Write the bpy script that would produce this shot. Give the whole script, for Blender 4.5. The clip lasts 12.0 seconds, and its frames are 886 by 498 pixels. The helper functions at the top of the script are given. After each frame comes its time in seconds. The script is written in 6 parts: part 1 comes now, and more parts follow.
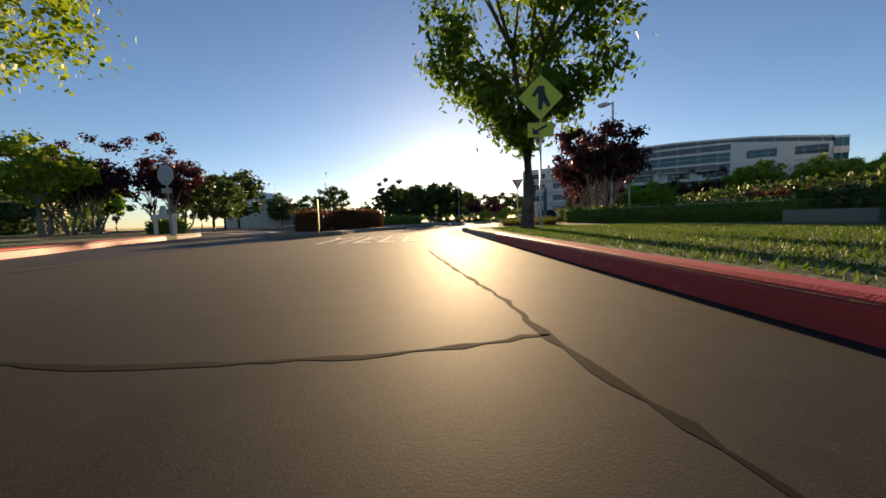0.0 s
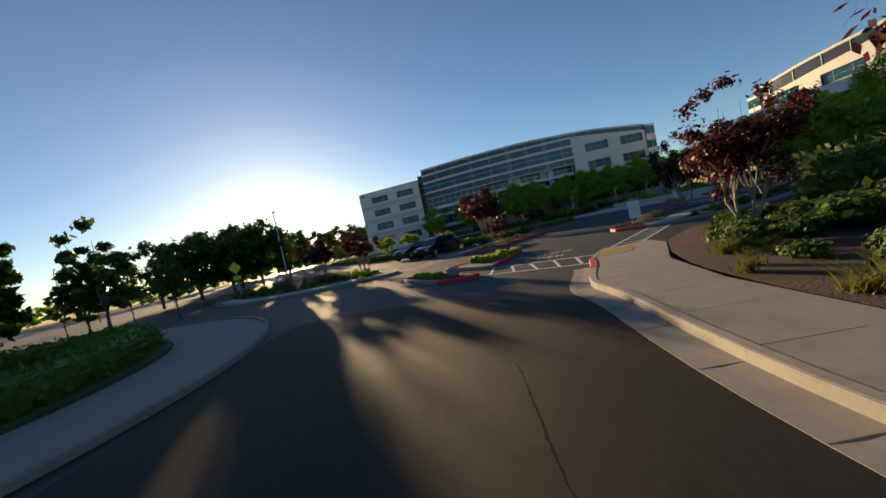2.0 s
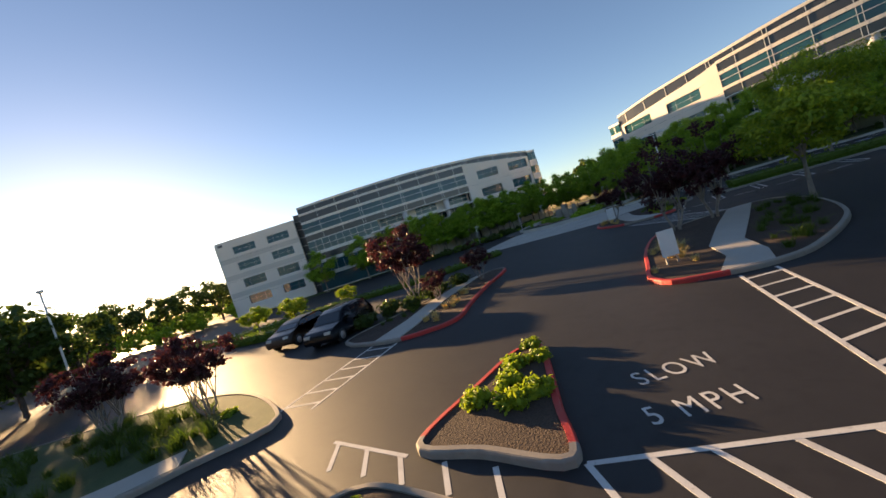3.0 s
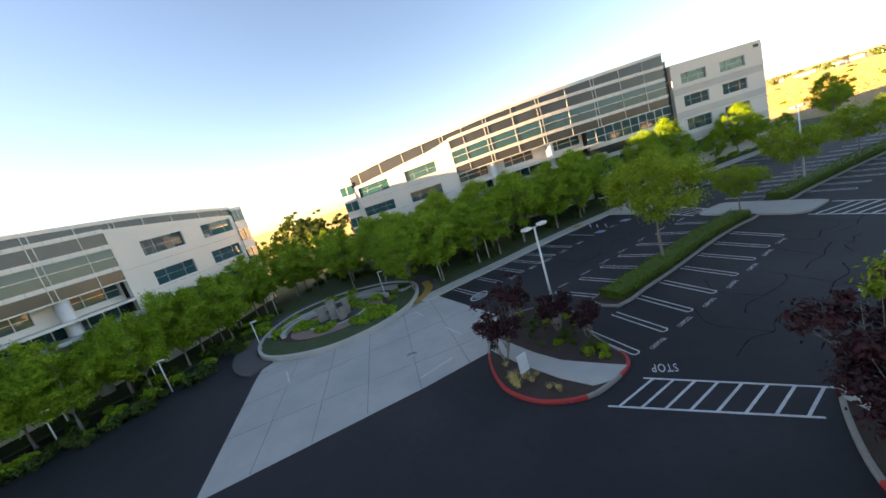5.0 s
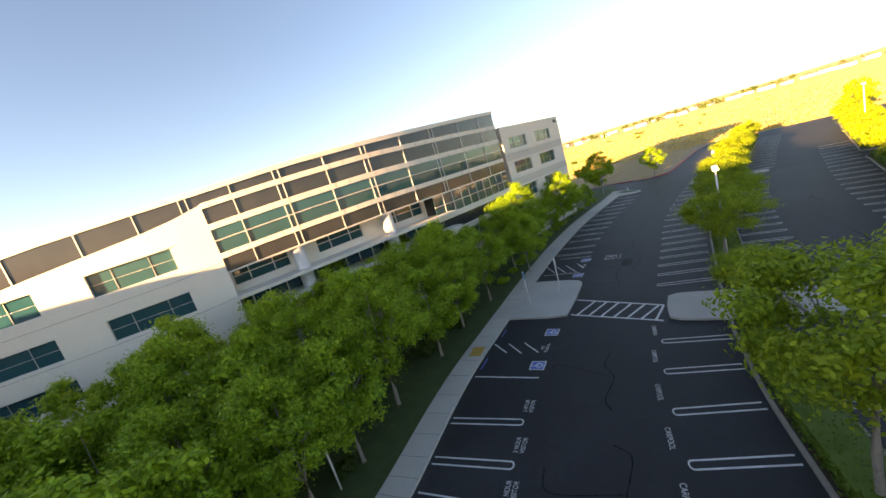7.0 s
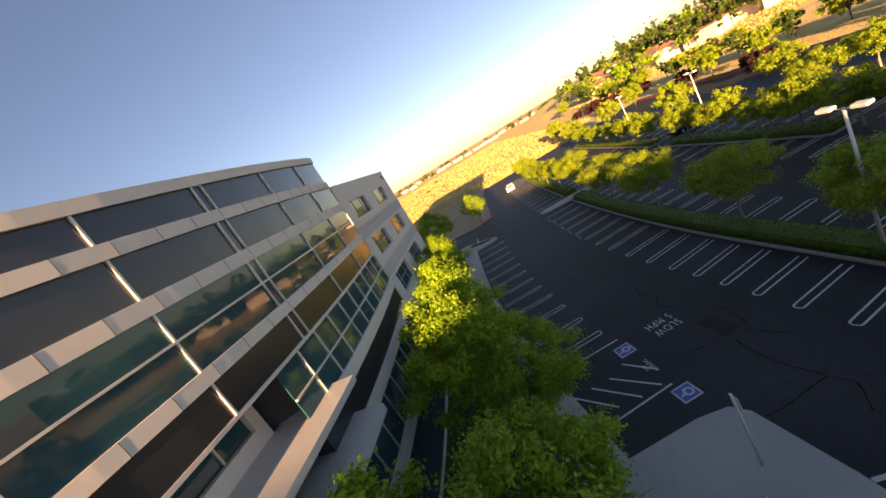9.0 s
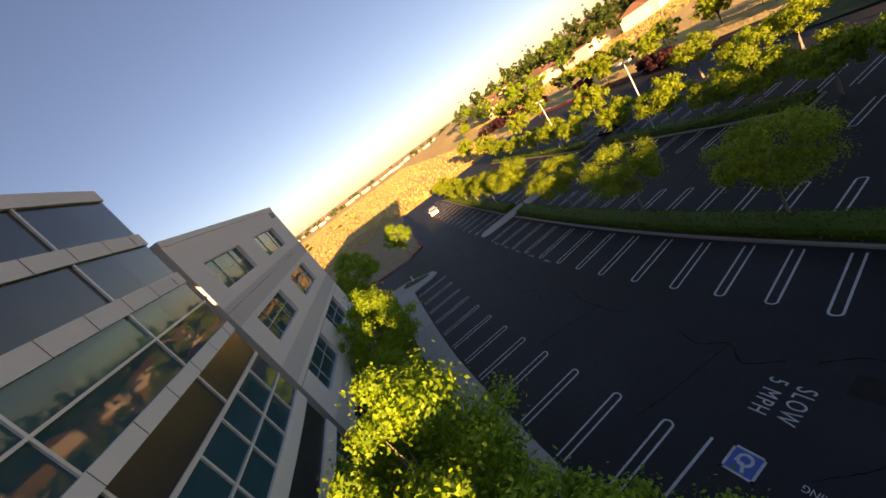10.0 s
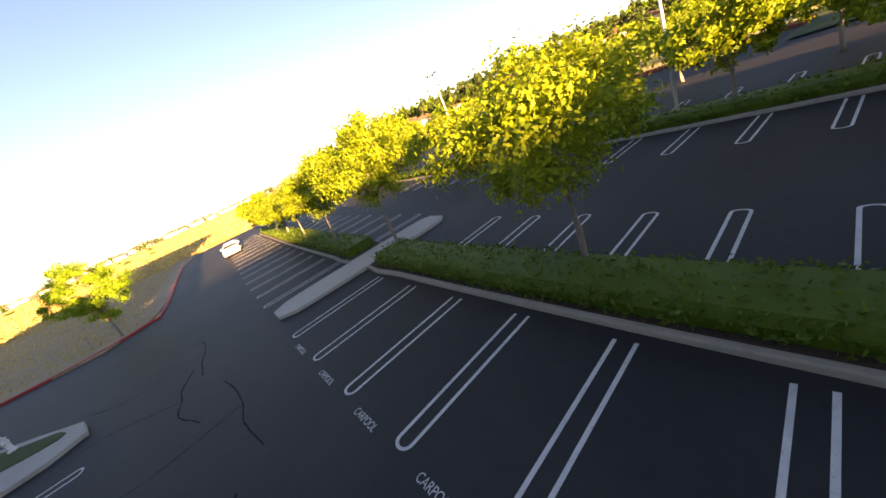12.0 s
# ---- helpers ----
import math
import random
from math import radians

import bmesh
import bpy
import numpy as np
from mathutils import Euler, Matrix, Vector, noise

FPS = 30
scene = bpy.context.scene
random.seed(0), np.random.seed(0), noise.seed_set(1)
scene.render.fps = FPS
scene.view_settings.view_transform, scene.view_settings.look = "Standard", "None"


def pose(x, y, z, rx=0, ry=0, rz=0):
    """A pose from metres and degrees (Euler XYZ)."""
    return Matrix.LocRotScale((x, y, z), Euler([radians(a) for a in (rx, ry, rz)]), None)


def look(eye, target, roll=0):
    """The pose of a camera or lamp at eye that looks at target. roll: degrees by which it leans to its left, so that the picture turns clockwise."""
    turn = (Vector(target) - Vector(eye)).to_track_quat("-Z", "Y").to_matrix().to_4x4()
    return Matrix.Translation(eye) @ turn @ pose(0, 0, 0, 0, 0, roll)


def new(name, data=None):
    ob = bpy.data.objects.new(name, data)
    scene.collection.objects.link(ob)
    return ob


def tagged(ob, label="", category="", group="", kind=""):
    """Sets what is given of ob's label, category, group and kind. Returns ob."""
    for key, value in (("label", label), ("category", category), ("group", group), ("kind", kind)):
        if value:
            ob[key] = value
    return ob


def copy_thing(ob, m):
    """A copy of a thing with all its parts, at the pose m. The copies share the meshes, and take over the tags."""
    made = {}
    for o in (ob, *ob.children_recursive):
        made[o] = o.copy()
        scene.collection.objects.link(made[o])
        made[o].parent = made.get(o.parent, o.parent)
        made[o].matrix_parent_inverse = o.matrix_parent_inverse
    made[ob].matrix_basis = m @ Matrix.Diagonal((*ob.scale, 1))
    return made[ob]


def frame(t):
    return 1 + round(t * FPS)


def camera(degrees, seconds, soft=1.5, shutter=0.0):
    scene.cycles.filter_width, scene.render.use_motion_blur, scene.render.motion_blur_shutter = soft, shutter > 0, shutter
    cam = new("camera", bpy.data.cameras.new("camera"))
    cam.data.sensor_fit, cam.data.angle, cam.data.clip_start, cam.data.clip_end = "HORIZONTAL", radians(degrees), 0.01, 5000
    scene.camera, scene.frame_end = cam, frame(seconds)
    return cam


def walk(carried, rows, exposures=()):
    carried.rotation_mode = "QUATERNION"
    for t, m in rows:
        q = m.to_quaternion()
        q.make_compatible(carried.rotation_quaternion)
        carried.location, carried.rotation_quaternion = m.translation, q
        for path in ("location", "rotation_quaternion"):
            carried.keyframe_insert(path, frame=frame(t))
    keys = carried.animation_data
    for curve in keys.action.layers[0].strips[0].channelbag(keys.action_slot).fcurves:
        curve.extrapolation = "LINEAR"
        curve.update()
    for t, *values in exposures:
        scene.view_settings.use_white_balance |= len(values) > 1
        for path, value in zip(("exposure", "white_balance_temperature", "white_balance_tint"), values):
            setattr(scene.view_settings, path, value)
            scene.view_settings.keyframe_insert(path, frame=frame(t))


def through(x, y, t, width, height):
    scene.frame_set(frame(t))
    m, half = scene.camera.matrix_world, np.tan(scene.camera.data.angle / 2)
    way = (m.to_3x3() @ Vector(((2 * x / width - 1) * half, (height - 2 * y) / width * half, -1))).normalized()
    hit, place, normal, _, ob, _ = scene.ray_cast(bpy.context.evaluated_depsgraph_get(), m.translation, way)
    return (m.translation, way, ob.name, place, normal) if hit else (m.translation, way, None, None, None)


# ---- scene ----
cam = camera(102.0, 12.0, soft=1.6)
PATH = [
    (0, (52.389, -25.63, 0.42), (50.398, -25.522, 0.262), -1.4),
    (0.2, (49.819, -25.677, 0.487), (47.831, -25.537, 0.325), -3.4),
    (0.5, (45.941, -25.635, 0.615), (43.966, -25.335, 0.512), -4.5),
    (0.8, (42.042, -25.463, 0.779), (40.094, -25.027, 0.668), -7.3),
    (1, (39.437, -25.279, 0.91), (37.508, -24.763, 0.8), -7.7),
    (1.2, (36.834, -25.038, 1.062), (34.925, -24.452, 0.949), -8.7),
    (1.5, (32.97, -24.549, 1.342), (31.11, -23.824, 1.225), -8.6),
    (2, (26.866, -23.278, 1.97), (25.133, -22.286, 1.876), -12.1),
    (2.5, (21.564, -21.269, 2.796), (20.02, -20.0, 2.716), -15.8),
    (3, (17.212, -18.549, 3.832), (15.894, -17.048, 3.75), -17.8),
    (3.5, (13.646, -15.283, 5.12), (12.641, -13.559, 4.986), -18.7),
    (5.3, (2.615, 2.754, 11.523), (3.08, 4.658, 11.125), -16.1),
    (5.5, (2.952, 5.236, 11.557), (3.532, 7.11, 11.172), -15.7),
    (6, (3.896, 10.957, 12.41), (4.774, 12.706, 11.999), -15.5),
    (6.5, (6.672, 16.725, 12.607), (7.774, 18.349, 12.22), -16.0),
    (7, (9.184, 23.296, 12.963), (10.536, 24.72, 12.584), -16.9),
    (7.5, (12.014, 29.059, 13.675), (13.569, 30.263, 13.308), -19.5),
    (8, (15.7, 35.4, 15.1), (17.47, 36.24, 14.698), -23.1),
    (8.5, (20.7, 40.2, 15.2), (22.573, 40.779, 14.804), -27.6),
    (9, (26.6, 43.1, 14.5), (28.53, 43.423, 14.084), -31.5),
    (9.3, (29.7, 44.0, 14.05), (31.639, 44.259, 13.633), -34.0),
    (9.5, (31.776, 44.5, 14.085), (33.718, 44.643, 13.627), -33.9),
    (10, (37.473, 44.553, 14.191), (39.394, 44.419, 13.649), -36.6),
    (10.5, (43.348, 44.203, 13.402), (45.185, 43.777, 12.735), -33.9),
    (11, (49.644, 42.915, 10.943), (51.394, 42.221, 10.269), -31.3),
    (11.5, (56.304, 40.742, 7.832), (58.008, 39.893, 7.219), -28.1),
    (12, (62.868, 36.809, 5.296), (64.525, 35.906, 4.634), -23.9),
]
walk(cam, [(t, look(eye, target, roll)) for t, eye, target, roll in PATH],
     exposures=[(0.0, 1.35, 6350, 16), (1.0, 1.15, 6250, 13), (2.0, 1.25, 6200, 11), (2.5, 1.7, 6500, 16), (3.5, 2.3, 7750, 20), (4.4, 2.8, 8100, 22), (5.5, 3.25, 8700, 23), (7.0, 3.05, 9000, 25), (7.7, 2.85, 8800, 26), (9.3, 2.0, 8250, 33), (10.5, 1.8, 8250, 36), (11.2, 2.1, 8700, 34), (12.0, 2.85, 8500, 34)])

# ---- light ----
SUN_TOWARDS = Vector((-0.9945, 0.1045, 0.0)).normalized()
SUN_UP = radians(7.7)
sun_data = bpy.data.lights.new("sun", "SUN")
sun_data.energy, sun_data.angle, sun_data.color = 5.0, radians(0.6), (1.0, 0.70, 0.36)
sun = new("sun", sun_data)
sun_way = Vector((SUN_TOWARDS.x * math.cos(SUN_UP), SUN_TOWARDS.y * math.cos(SUN_UP), math.sin(SUN_UP)))
sun.matrix_world = Matrix.Translation((-80, 10, 60)) @ sun_way.to_track_quat("Z", "Y").to_matrix().to_4x4()
world = bpy.data.worlds.new("sky")
scene.world = world
world.use_nodes = True
wn = world.node_tree
sky = wn.nodes.new("ShaderNodeTexSky")
sky.sky_type, sky.sun_disc = "NISHITA", False
sky.sun_elevation = SUN_UP
sky.sun_rotation = math.atan2(SUN_TOWARDS.x, SUN_TOWARDS.y)
sky.air_density, sky.dust_density, sky.ozone_density = 0.80, 0.22, 2.2
wn.links.new(sky.outputs[0], wn.nodes["Background"].inputs[0])
wn.nodes["Background"].inputs[1].default_value = 0.06

# ---- materials ----
def material(name, base, rough=0.8, metal=0.0, spots=(), bump=0.0, bump_scale=40.0, spec=0.5, vary=0.0, relief=0.02):
    """Base colour with noise layers (scale, colour, low, high, strength) and a fine relief."""
    m = bpy.data.materials.new(name)
    m.use_nodes = True
    t = m.node_tree
    b = t.nodes["Principled BSDF"]
    b.inputs["Roughness"].default_value, b.inputs["Metallic"].default_value = rough, metal
    b.inputs["Specular IOR Level"].default_value = spec
    pos = t.nodes.new("ShaderNodeNewGeometry").outputs["Position"]
    rgb = t.nodes.new("ShaderNodeRGB")
    rgb.outputs[0].default_value = (*base, 1)
    col = rgb.outputs[0]
    for scale, colour, low, high, strength in spots:
        n = t.nodes.new("ShaderNodeTexNoise")
        n.inputs["Scale"].default_value, n.inputs["Detail"].default_value = scale, 5
        t.links.new(pos, n.inputs["Vector"])
        r = t.nodes.new("ShaderNodeMapRange")
        r.inputs[1].default_value, r.inputs[2].default_value, r.inputs[4].default_value = low, high, strength
        t.links.new(n.outputs[0], r.inputs[0])
        x = t.nodes.new("ShaderNodeMix")
        x.data_type = "RGBA"
        x.inputs[7].default_value = (*colour, 1)
        t.links.new(r.outputs[0], x.inputs[0])
        t.links.new(col, x.inputs[6])
        col = x.outputs[2]
    if vary:
        oi = t.nodes.new("ShaderNodeObjectInfo")
        r = t.nodes.new("ShaderNodeMapRange")
        r.inputs[3].default_value, r.inputs[4].default_value = 1 - vary, 1 + vary
        t.links.new(oi.outputs["Random"], r.inputs[0])
        x = t.nodes.new("ShaderNodeVectorMath")
        x.operation = "SCALE"
        t.links.new(col, x.inputs[0])
        t.links.new(r.outputs[0], x.inputs["Scale"])
        col = x.outputs[0]
    t.links.new(col, b.inputs["Base Color"])
    if bump:
        n = t.nodes.new("ShaderNodeTexNoise")
        n.inputs["Scale"].default_value, n.inputs["Detail"].default_value = bump_scale, 4
        t.links.new(pos, n.inputs["Vector"])
        u = t.nodes.new("ShaderNodeBump")
        u.inputs["Strength"].default_value, u.inputs["Distance"].default_value = bump, relief
        t.links.new(n.outputs[0], u.inputs["Height"])
        t.links.new(u.outputs[0], b.inputs["Normal"])
    return m


def leafy(name, base, other, through=0.45, rough=0.55):
    """Leaves: two tones by island and by clump, part of the light passing through."""
    m = bpy.data.materials.new(name)
    m.use_nodes = True
    t = m.node_tree
    b = t.nodes["Principled BSDF"]
    g = t.nodes.new("ShaderNodeNewGeometry")
    n = t.nodes.new("ShaderNodeTexNoise")
    n.inputs["Scale"].default_value = 0.7
    t.links.new(g.outputs["Position"], n.inputs["Vector"])
    a = t.nodes.new("ShaderNodeMath")
    a.operation = "ADD"
    t.links.new(g.outputs["Random Per Island"], a.inputs[0])
    t.links.new(n.outputs[0], a.inputs[1])
    r = t.nodes.new("ShaderNodeMapRange")
    r.inputs[1].default_value, r.inputs[2].default_value = 0.35, 1.4
    t.links.new(a.outputs[0], r.inputs[0])
    x = t.nodes.new("ShaderNodeMix")
    x.data_type = "RGBA"
    x.inputs[6].default_value, x.inputs[7].default_value = (*base, 1), (*other, 1)
    t.links.new(r.outputs[0], x.inputs[0])
    t.links.new(x.outputs[2], b.inputs["Base Color"])
    b.inputs["Roughness"].default_value = rough
    b.inputs["Specular IOR Level"].default_value = 0.3
    tr = t.nodes.new("ShaderNodeBsdfTranslucent")
    t.links.new(x.outputs[2], tr.inputs[0])
    mx = t.nodes.new("ShaderNodeMixShader")
    mx.inputs[0].default_value = through
    t.links.new(b.outputs[0], mx.inputs[1])
    t.links.new(tr.outputs[0], mx.inputs[2])
    t.links.new(mx.outputs[0], t.nodes["Material Output"].inputs[0])
    return m


ASPHALT = material("asphalt", (0.0205, 0.0202, 0.022), 0.66, spec=0.3, spots=[(0.09, (0.040, 0.039, 0.040), 0.5, 0.68, 0.8), (0.6, (0.030, 0.029, 0.030), 0.5, 0.7, 0.5), (3.0, (0.012, 0.012, 0.013), 0.5, 0.75, 0.5), (160, (0.06, 0.06, 0.06), 0.62, 0.75, 0.5)], bump=0.2, bump_scale=120)
OLD_ASPHALT = material("old_asphalt", (0.0205, 0.0188, 0.0170), 0.78, spec=0.2, spots=[(9.0, (0.030, 0.027, 0.024), 0.45, 0.7, 0.7), (0.5, (0.032, 0.029, 0.025), 0.4, 0.7, 0.7), (2.2, (0.012, 0.011, 0.010), 0.52, 0.75, 0.6), (60, (0.008, 0.008, 0.008), 0.6, 0.72, 0.7), (170, (0.10, 0.09, 0.08), 0.62, 0.74, 0.45)], bump=0.05, bump_scale=170)
SEALANT = material("crack_sealant", (0.010, 0.0095, 0.0095), 0.95, spec=0.1, spots=[(6, (0.02, 0.02, 0.02), 0.5, 0.7, 0.6)])
CONCRETE = material("concrete", (0.29, 0.26, 0.215), 0.85, spots=[(0.25, (0.225, 0.21, 0.19), 0.45, 0.75, 0.8), (1.5, (0.20, 0.18, 0.155), 0.5, 0.75, 0.6), (12, (0.22, 0.20, 0.175), 0.52, 0.72, 0.5), (5, (0.32, 0.295, 0.25), 0.5, 0.7, 0.5), (60, (0.20, 0.19, 0.18), 0.58, 0.72, 0.4)], bump=0.06, bump_scale=160, vary=0.06)
PALE_CONCRETE = material("pale_concrete", (0.46, 0.43, 0.375), 0.85, spots=[(0.3, (0.36, 0.345, 0.315), 0.42, 0.72, 0.8), (1.6, (0.40, 0.375, 0.33), 0.5, 0.72, 0.6), (12, (0.33, 0.315, 0.285), 0.55, 0.75, 0.5), (60, (0.30, 0.29, 0.27), 0.58, 0.72, 0.4)], bump=0.06, bump_scale=160, vary=0.06)
JOINT = material("joint", (0.09, 0.085, 0.08), 0.95, bump=0.2)
RED = material("red_kerb_paint", (0.50, 0.035, 0.028), 0.6, spots=[(2.0, (0.36, 0.04, 0.03), 0.5, 0.7, 0.7), (9, (0.30, 0.20, 0.18), 0.62, 0.75, 0.8)], bump=0.15, bump_scale=60)
WHITE_PAINT = material("road_paint", (0.60, 0.60, 0.58), 0.85, spots=[(1.5, (0.42, 0.42, 0.41), 0.45, 0.7, 0.7), (14, (0.2, 0.2, 0.195), 0.60, 0.70, 0.5), (90, (0.3, 0.3, 0.29), 0.55, 0.7, 0.6)], bump=0.03, bump_scale=120)
YELLOW_PAD = material("tactile_yellow", (0.48, 0.27, 0.045), 0.7, spots=[(3, (0.34, 0.20, 0.06), 0.45, 0.7, 0.7)], bump=0.2)
BLUE_PAINT = material("blue_paint", (0.05, 0.12, 0.42), 0.6, spots=[(8, (0.08, 0.1, 0.2), 0.55, 0.7, 0.6)])
LAWN_EARTH = material("lawn_earth", (0.045, 0.075, 0.02), 0.95, spots=[(1.2, (0.07, 0.10, 0.03), 0.4, 0.7, 0.8), (9, (0.03, 0.045, 0.015), 0.5, 0.7, 0.7)], bump=0.9, bump_scale=30)
MULCH = material("mulch", (0.055, 0.034, 0.024), 0.95, spots=[(1.0, (0.085, 0.056, 0.037), 0.45, 0.7, 0.7), (25, (0.03, 0.02, 0.015), 0.5, 0.65, 0.8)], bump=1.0, bump_scale=25)
DRY = material("dry_grass", (0.70, 0.50, 0.165), 0.95, spots=[(0.02, (0.76, 0.58, 0.22), 0.4, 0.65, 0.9), (0.15, (0.50, 0.38, 0.15), 0.5, 0.7, 0.6), (1.5, (0.22, 0.18, 0.08), 0.55, 0.75, 0.5)], bump=1.0, bump_scale=1.6, relief=0.45)
TAN_DIRT = material("bare_dirt", (0.40, 0.28, 0.17), 0.95, spots=[(0.3, (0.33, 0.23, 0.13), 0.4, 0.7, 0.7), (3, (0.46, 0.34, 0.21), 0.5, 0.7, 0.5)], bump=1.0, bump_scale=4, relief=0.15)
BARK = material("bark", (0.13, 0.10, 0.08), 0.9, spots=[(6, (0.07, 0.055, 0.045), 0.45, 0.65, 0.8), (2, (0.2, 0.17, 0.14), 0.55, 0.7, 0.6)], bump=0.8, bump_scale=18)
PALE_BARK = material("pale_bark", (0.27, 0.23, 0.19), 0.85, spots=[(7, (0.2, 0.16, 0.12), 0.5, 0.68, 0.8)], bump=0.5, bump_scale=16)
GREEN = leafy("green_leaves", (0.11, 0.235, 0.018), (0.32, 0.48, 0.03), 0.4)
LIME = leafy("lime_leaves", (0.125, 0.23, 0.015), (0.33, 0.41, 0.025), 0.42)
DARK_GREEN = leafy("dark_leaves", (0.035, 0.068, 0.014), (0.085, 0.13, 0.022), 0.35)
PURPLE = leafy("purple_leaves", (0.028, 0.010, 0.013), (0.085, 0.024, 0.026), 0.4)
HEDGE = leafy("hedge_leaves", (0.055, 0.115, 0.013), (0.13, 0.21, 0.022), 0.35)
RUST = leafy("rust_hedge_leaves", (0.045, 0.035, 0.012), (0.16, 0.055, 0.02), 0.35)
RED_COVER = leafy("red_ground_cover", (0.16, 0.03, 0.015), (0.30, 0.06, 0.025), 0.2)
TUFT = leafy("tuft_blades", (0.08, 0.11, 0.016), (0.20, 0.19, 0.035), 0.45)
STREET = leafy("street_leaves", (0.05, 0.11, 0.012), (0.15, 0.24, 0.02), 0.45)
GRASS = leafy("grass_blades", (0.04, 0.09, 0.010), (0.10, 0.16, 0.016), 0.45)
STRAW = leafy("straw_blades", (0.46, 0.31, 0.095), (0.66, 0.47, 0.16), 0.3)
FLOWER = leafy("orange_flowers", (0.6, 0.16, 0.01), (0.75, 0.3, 0.02), 0.3)
GREYER_BAND = material("greyer_wall_band", (0.58, 0.545, 0.49), 0.85, spots=[(0.2, (0.53, 0.50, 0.45), 0.4, 0.7, 0.7), (3, (0.62, 0.585, 0.53), 0.5, 0.7, 0.4)], bump=0.12, bump_scale=50)
PANEL = material("precast_panel", (0.76, 0.705, 0.63), 0.85, spots=[(0.2, (0.70, 0.65, 0.58), 0.4, 0.7, 0.7), (3, (0.80, 0.75, 0.67), 0.5, 0.7, 0.4)], bump=0.12, bump_scale=50)
SPANDREL = material("dark_spandrel_glass", (0.034, 0.036, 0.042), 0.2, spots=[(0.3, (0.046, 0.048, 0.054), 0.4, 0.7, 0.7)], spec=0.6)
ALU = material("white_mullion", (0.66, 0.65, 0.62), 0.45, metal=0.2, spots=[(4, (0.58, 0.57, 0.55), 0.45, 0.7, 0.6)])
DARK_WALL = material("dark_recess", (0.035, 0.036, 0.04), 0.5, spots=[(0.5, (0.05, 0.05, 0.055), 0.4, 0.7, 0.6)])
# dimness behind the windows, put into the colour of a solid core
DIM_ROOM = material("dim_room_colour", (0.05, 0.052, 0.05), 0.9, spots=[(0.4, (0.09, 0.09, 0.085), 0.4, 0.7, 0.8)])
METAL = material("grey_metal", (0.42, 0.42, 0.43), 0.45, metal=0.7, spots=[(5, (0.34, 0.34, 0.35), 0.45, 0.7, 0.6)], bump=0.05)
WHITE_POST = material("white_post_paint", (0.72, 0.72, 0.70), 0.5, spots=[(4, (0.6, 0.59, 0.57), 0.5, 0.7, 0.6)])
SIGN_YELLOW = material("sign_yellow_green", (0.62, 0.66, 0.03), 0.4, spots=[(6, (0.55, 0.58, 0.05), 0.5, 0.7, 0.5)])
SIGN_YELLOW_POST = material("yellow_post", (0.60, 0.48, 0.06), 0.5, spots=[(6, (0.5, 0.4, 0.08), 0.5, 0.7, 0.5)])
BLACK = material("black_sheet", (0.02, 0.02, 0.02), 0.5)
SIGN_RED = material("sign_red", (0.5, 0.02, 0.025), 0.4)
SIGN_WHITE = material("sign_white", (0.75, 0.75, 0.73), 0.45, spots=[(3, (0.66, 0.66, 0.64), 0.5, 0.7, 0.5)])
SIGN_BLUE = material("sign_blue", (0.03, 0.16, 0.28), 0.4, spots=[(2, (0.04, 0.2, 0.34), 0.45, 0.7, 0.6)])
STONE = material("stone", (0.30, 0.27, 0.23), 0.9, spots=[(1.5, (0.2, 0.18, 0.16), 0.45, 0.7, 0.8), (12, (0.36, 0.33, 0.28), 0.5, 0.7, 0.5)], bump=0.8, bump_scale=10)
BRICK_RING = material("brick_paving", (0.32, 0.20, 0.15), 0.9, spots=[(4, (0.24, 0.15, 0.11), 0.45, 0.7, 0.8)], bump=0.3, bump_scale=20)
CAR_DARK = material("dark_car_paint", (0.012, 0.014, 0.018), 0.22, metal=0.4, spots=[(3, (0.02, 0.022, 0.026), 0.5, 0.7, 0.5)])
CAR_BROWN = material("bronze_car_paint", (0.06, 0.045, 0.04), 0.28, metal=0.5, spots=[(3, (0.08, 0.06, 0.05), 0.5, 0.7, 0.5)])
CAR_WHITE = material("white_car_paint", (0.7, 0.7, 0.69), 0.3, spots=[(3, (0.64, 0.64, 0.63), 0.5, 0.7, 0.5)])
TYRE = material("tyre_rubber", (0.02, 0.02, 0.02), 0.85, bump=0.2)
ROOF_TILE = material("roof_tiles", (0.30, 0.15, 0.09), 0.9, spots=[(1.5, (0.22, 0.11, 0.07), 0.4, 0.7, 0.8)], bump=0.5, bump_scale=8)
STUCCO = material("stucco", (0.75, 0.68, 0.56), 0.9, spots=[(0.5, (0.68, 0.61, 0.49), 0.4, 0.7, 0.7)], bump=0.2)
LAMP_GLASS = material("lamp_lens", (0.6, 0.6, 0.56), 0.3)

GLASS = bpy.data.materials.new("tinted_glass")
GLASS.use_nodes = True
_g = GLASS.node_tree.nodes["Principled BSDF"]
_g.inputs["Base Color"].default_value = (0.025, 0.11, 0.14, 1)
_g.inputs["Transmission Weight"].default_value = 0.3
_g.inputs["Roughness"].default_value, _g.inputs["IOR"].default_value = 0.03, 1.45
_g.inputs["Specular IOR Level"].default_value = 0.6
CAR_GLASS = material("car_glass", (0.015, 0.02, 0.025), 0.05, spec=0.8)


# ---- mesh helpers ----
def mesh_object(name, verts, faces, mat, parent=None, label="", smooth=False):
    me = bpy.data.meshes.new(name)
    me.from_pydata([tuple(v) for v in verts], [], [tuple(f) for f in faces])
    me.materials.append(mat)
    if smooth:
        me.polygons.foreach_set("use_smooth", [True] * len(me.polygons))
    me.update()
    ob = new(name, me)
    ob.parent = parent
    if label:
        ob["label"] = label
    return ob


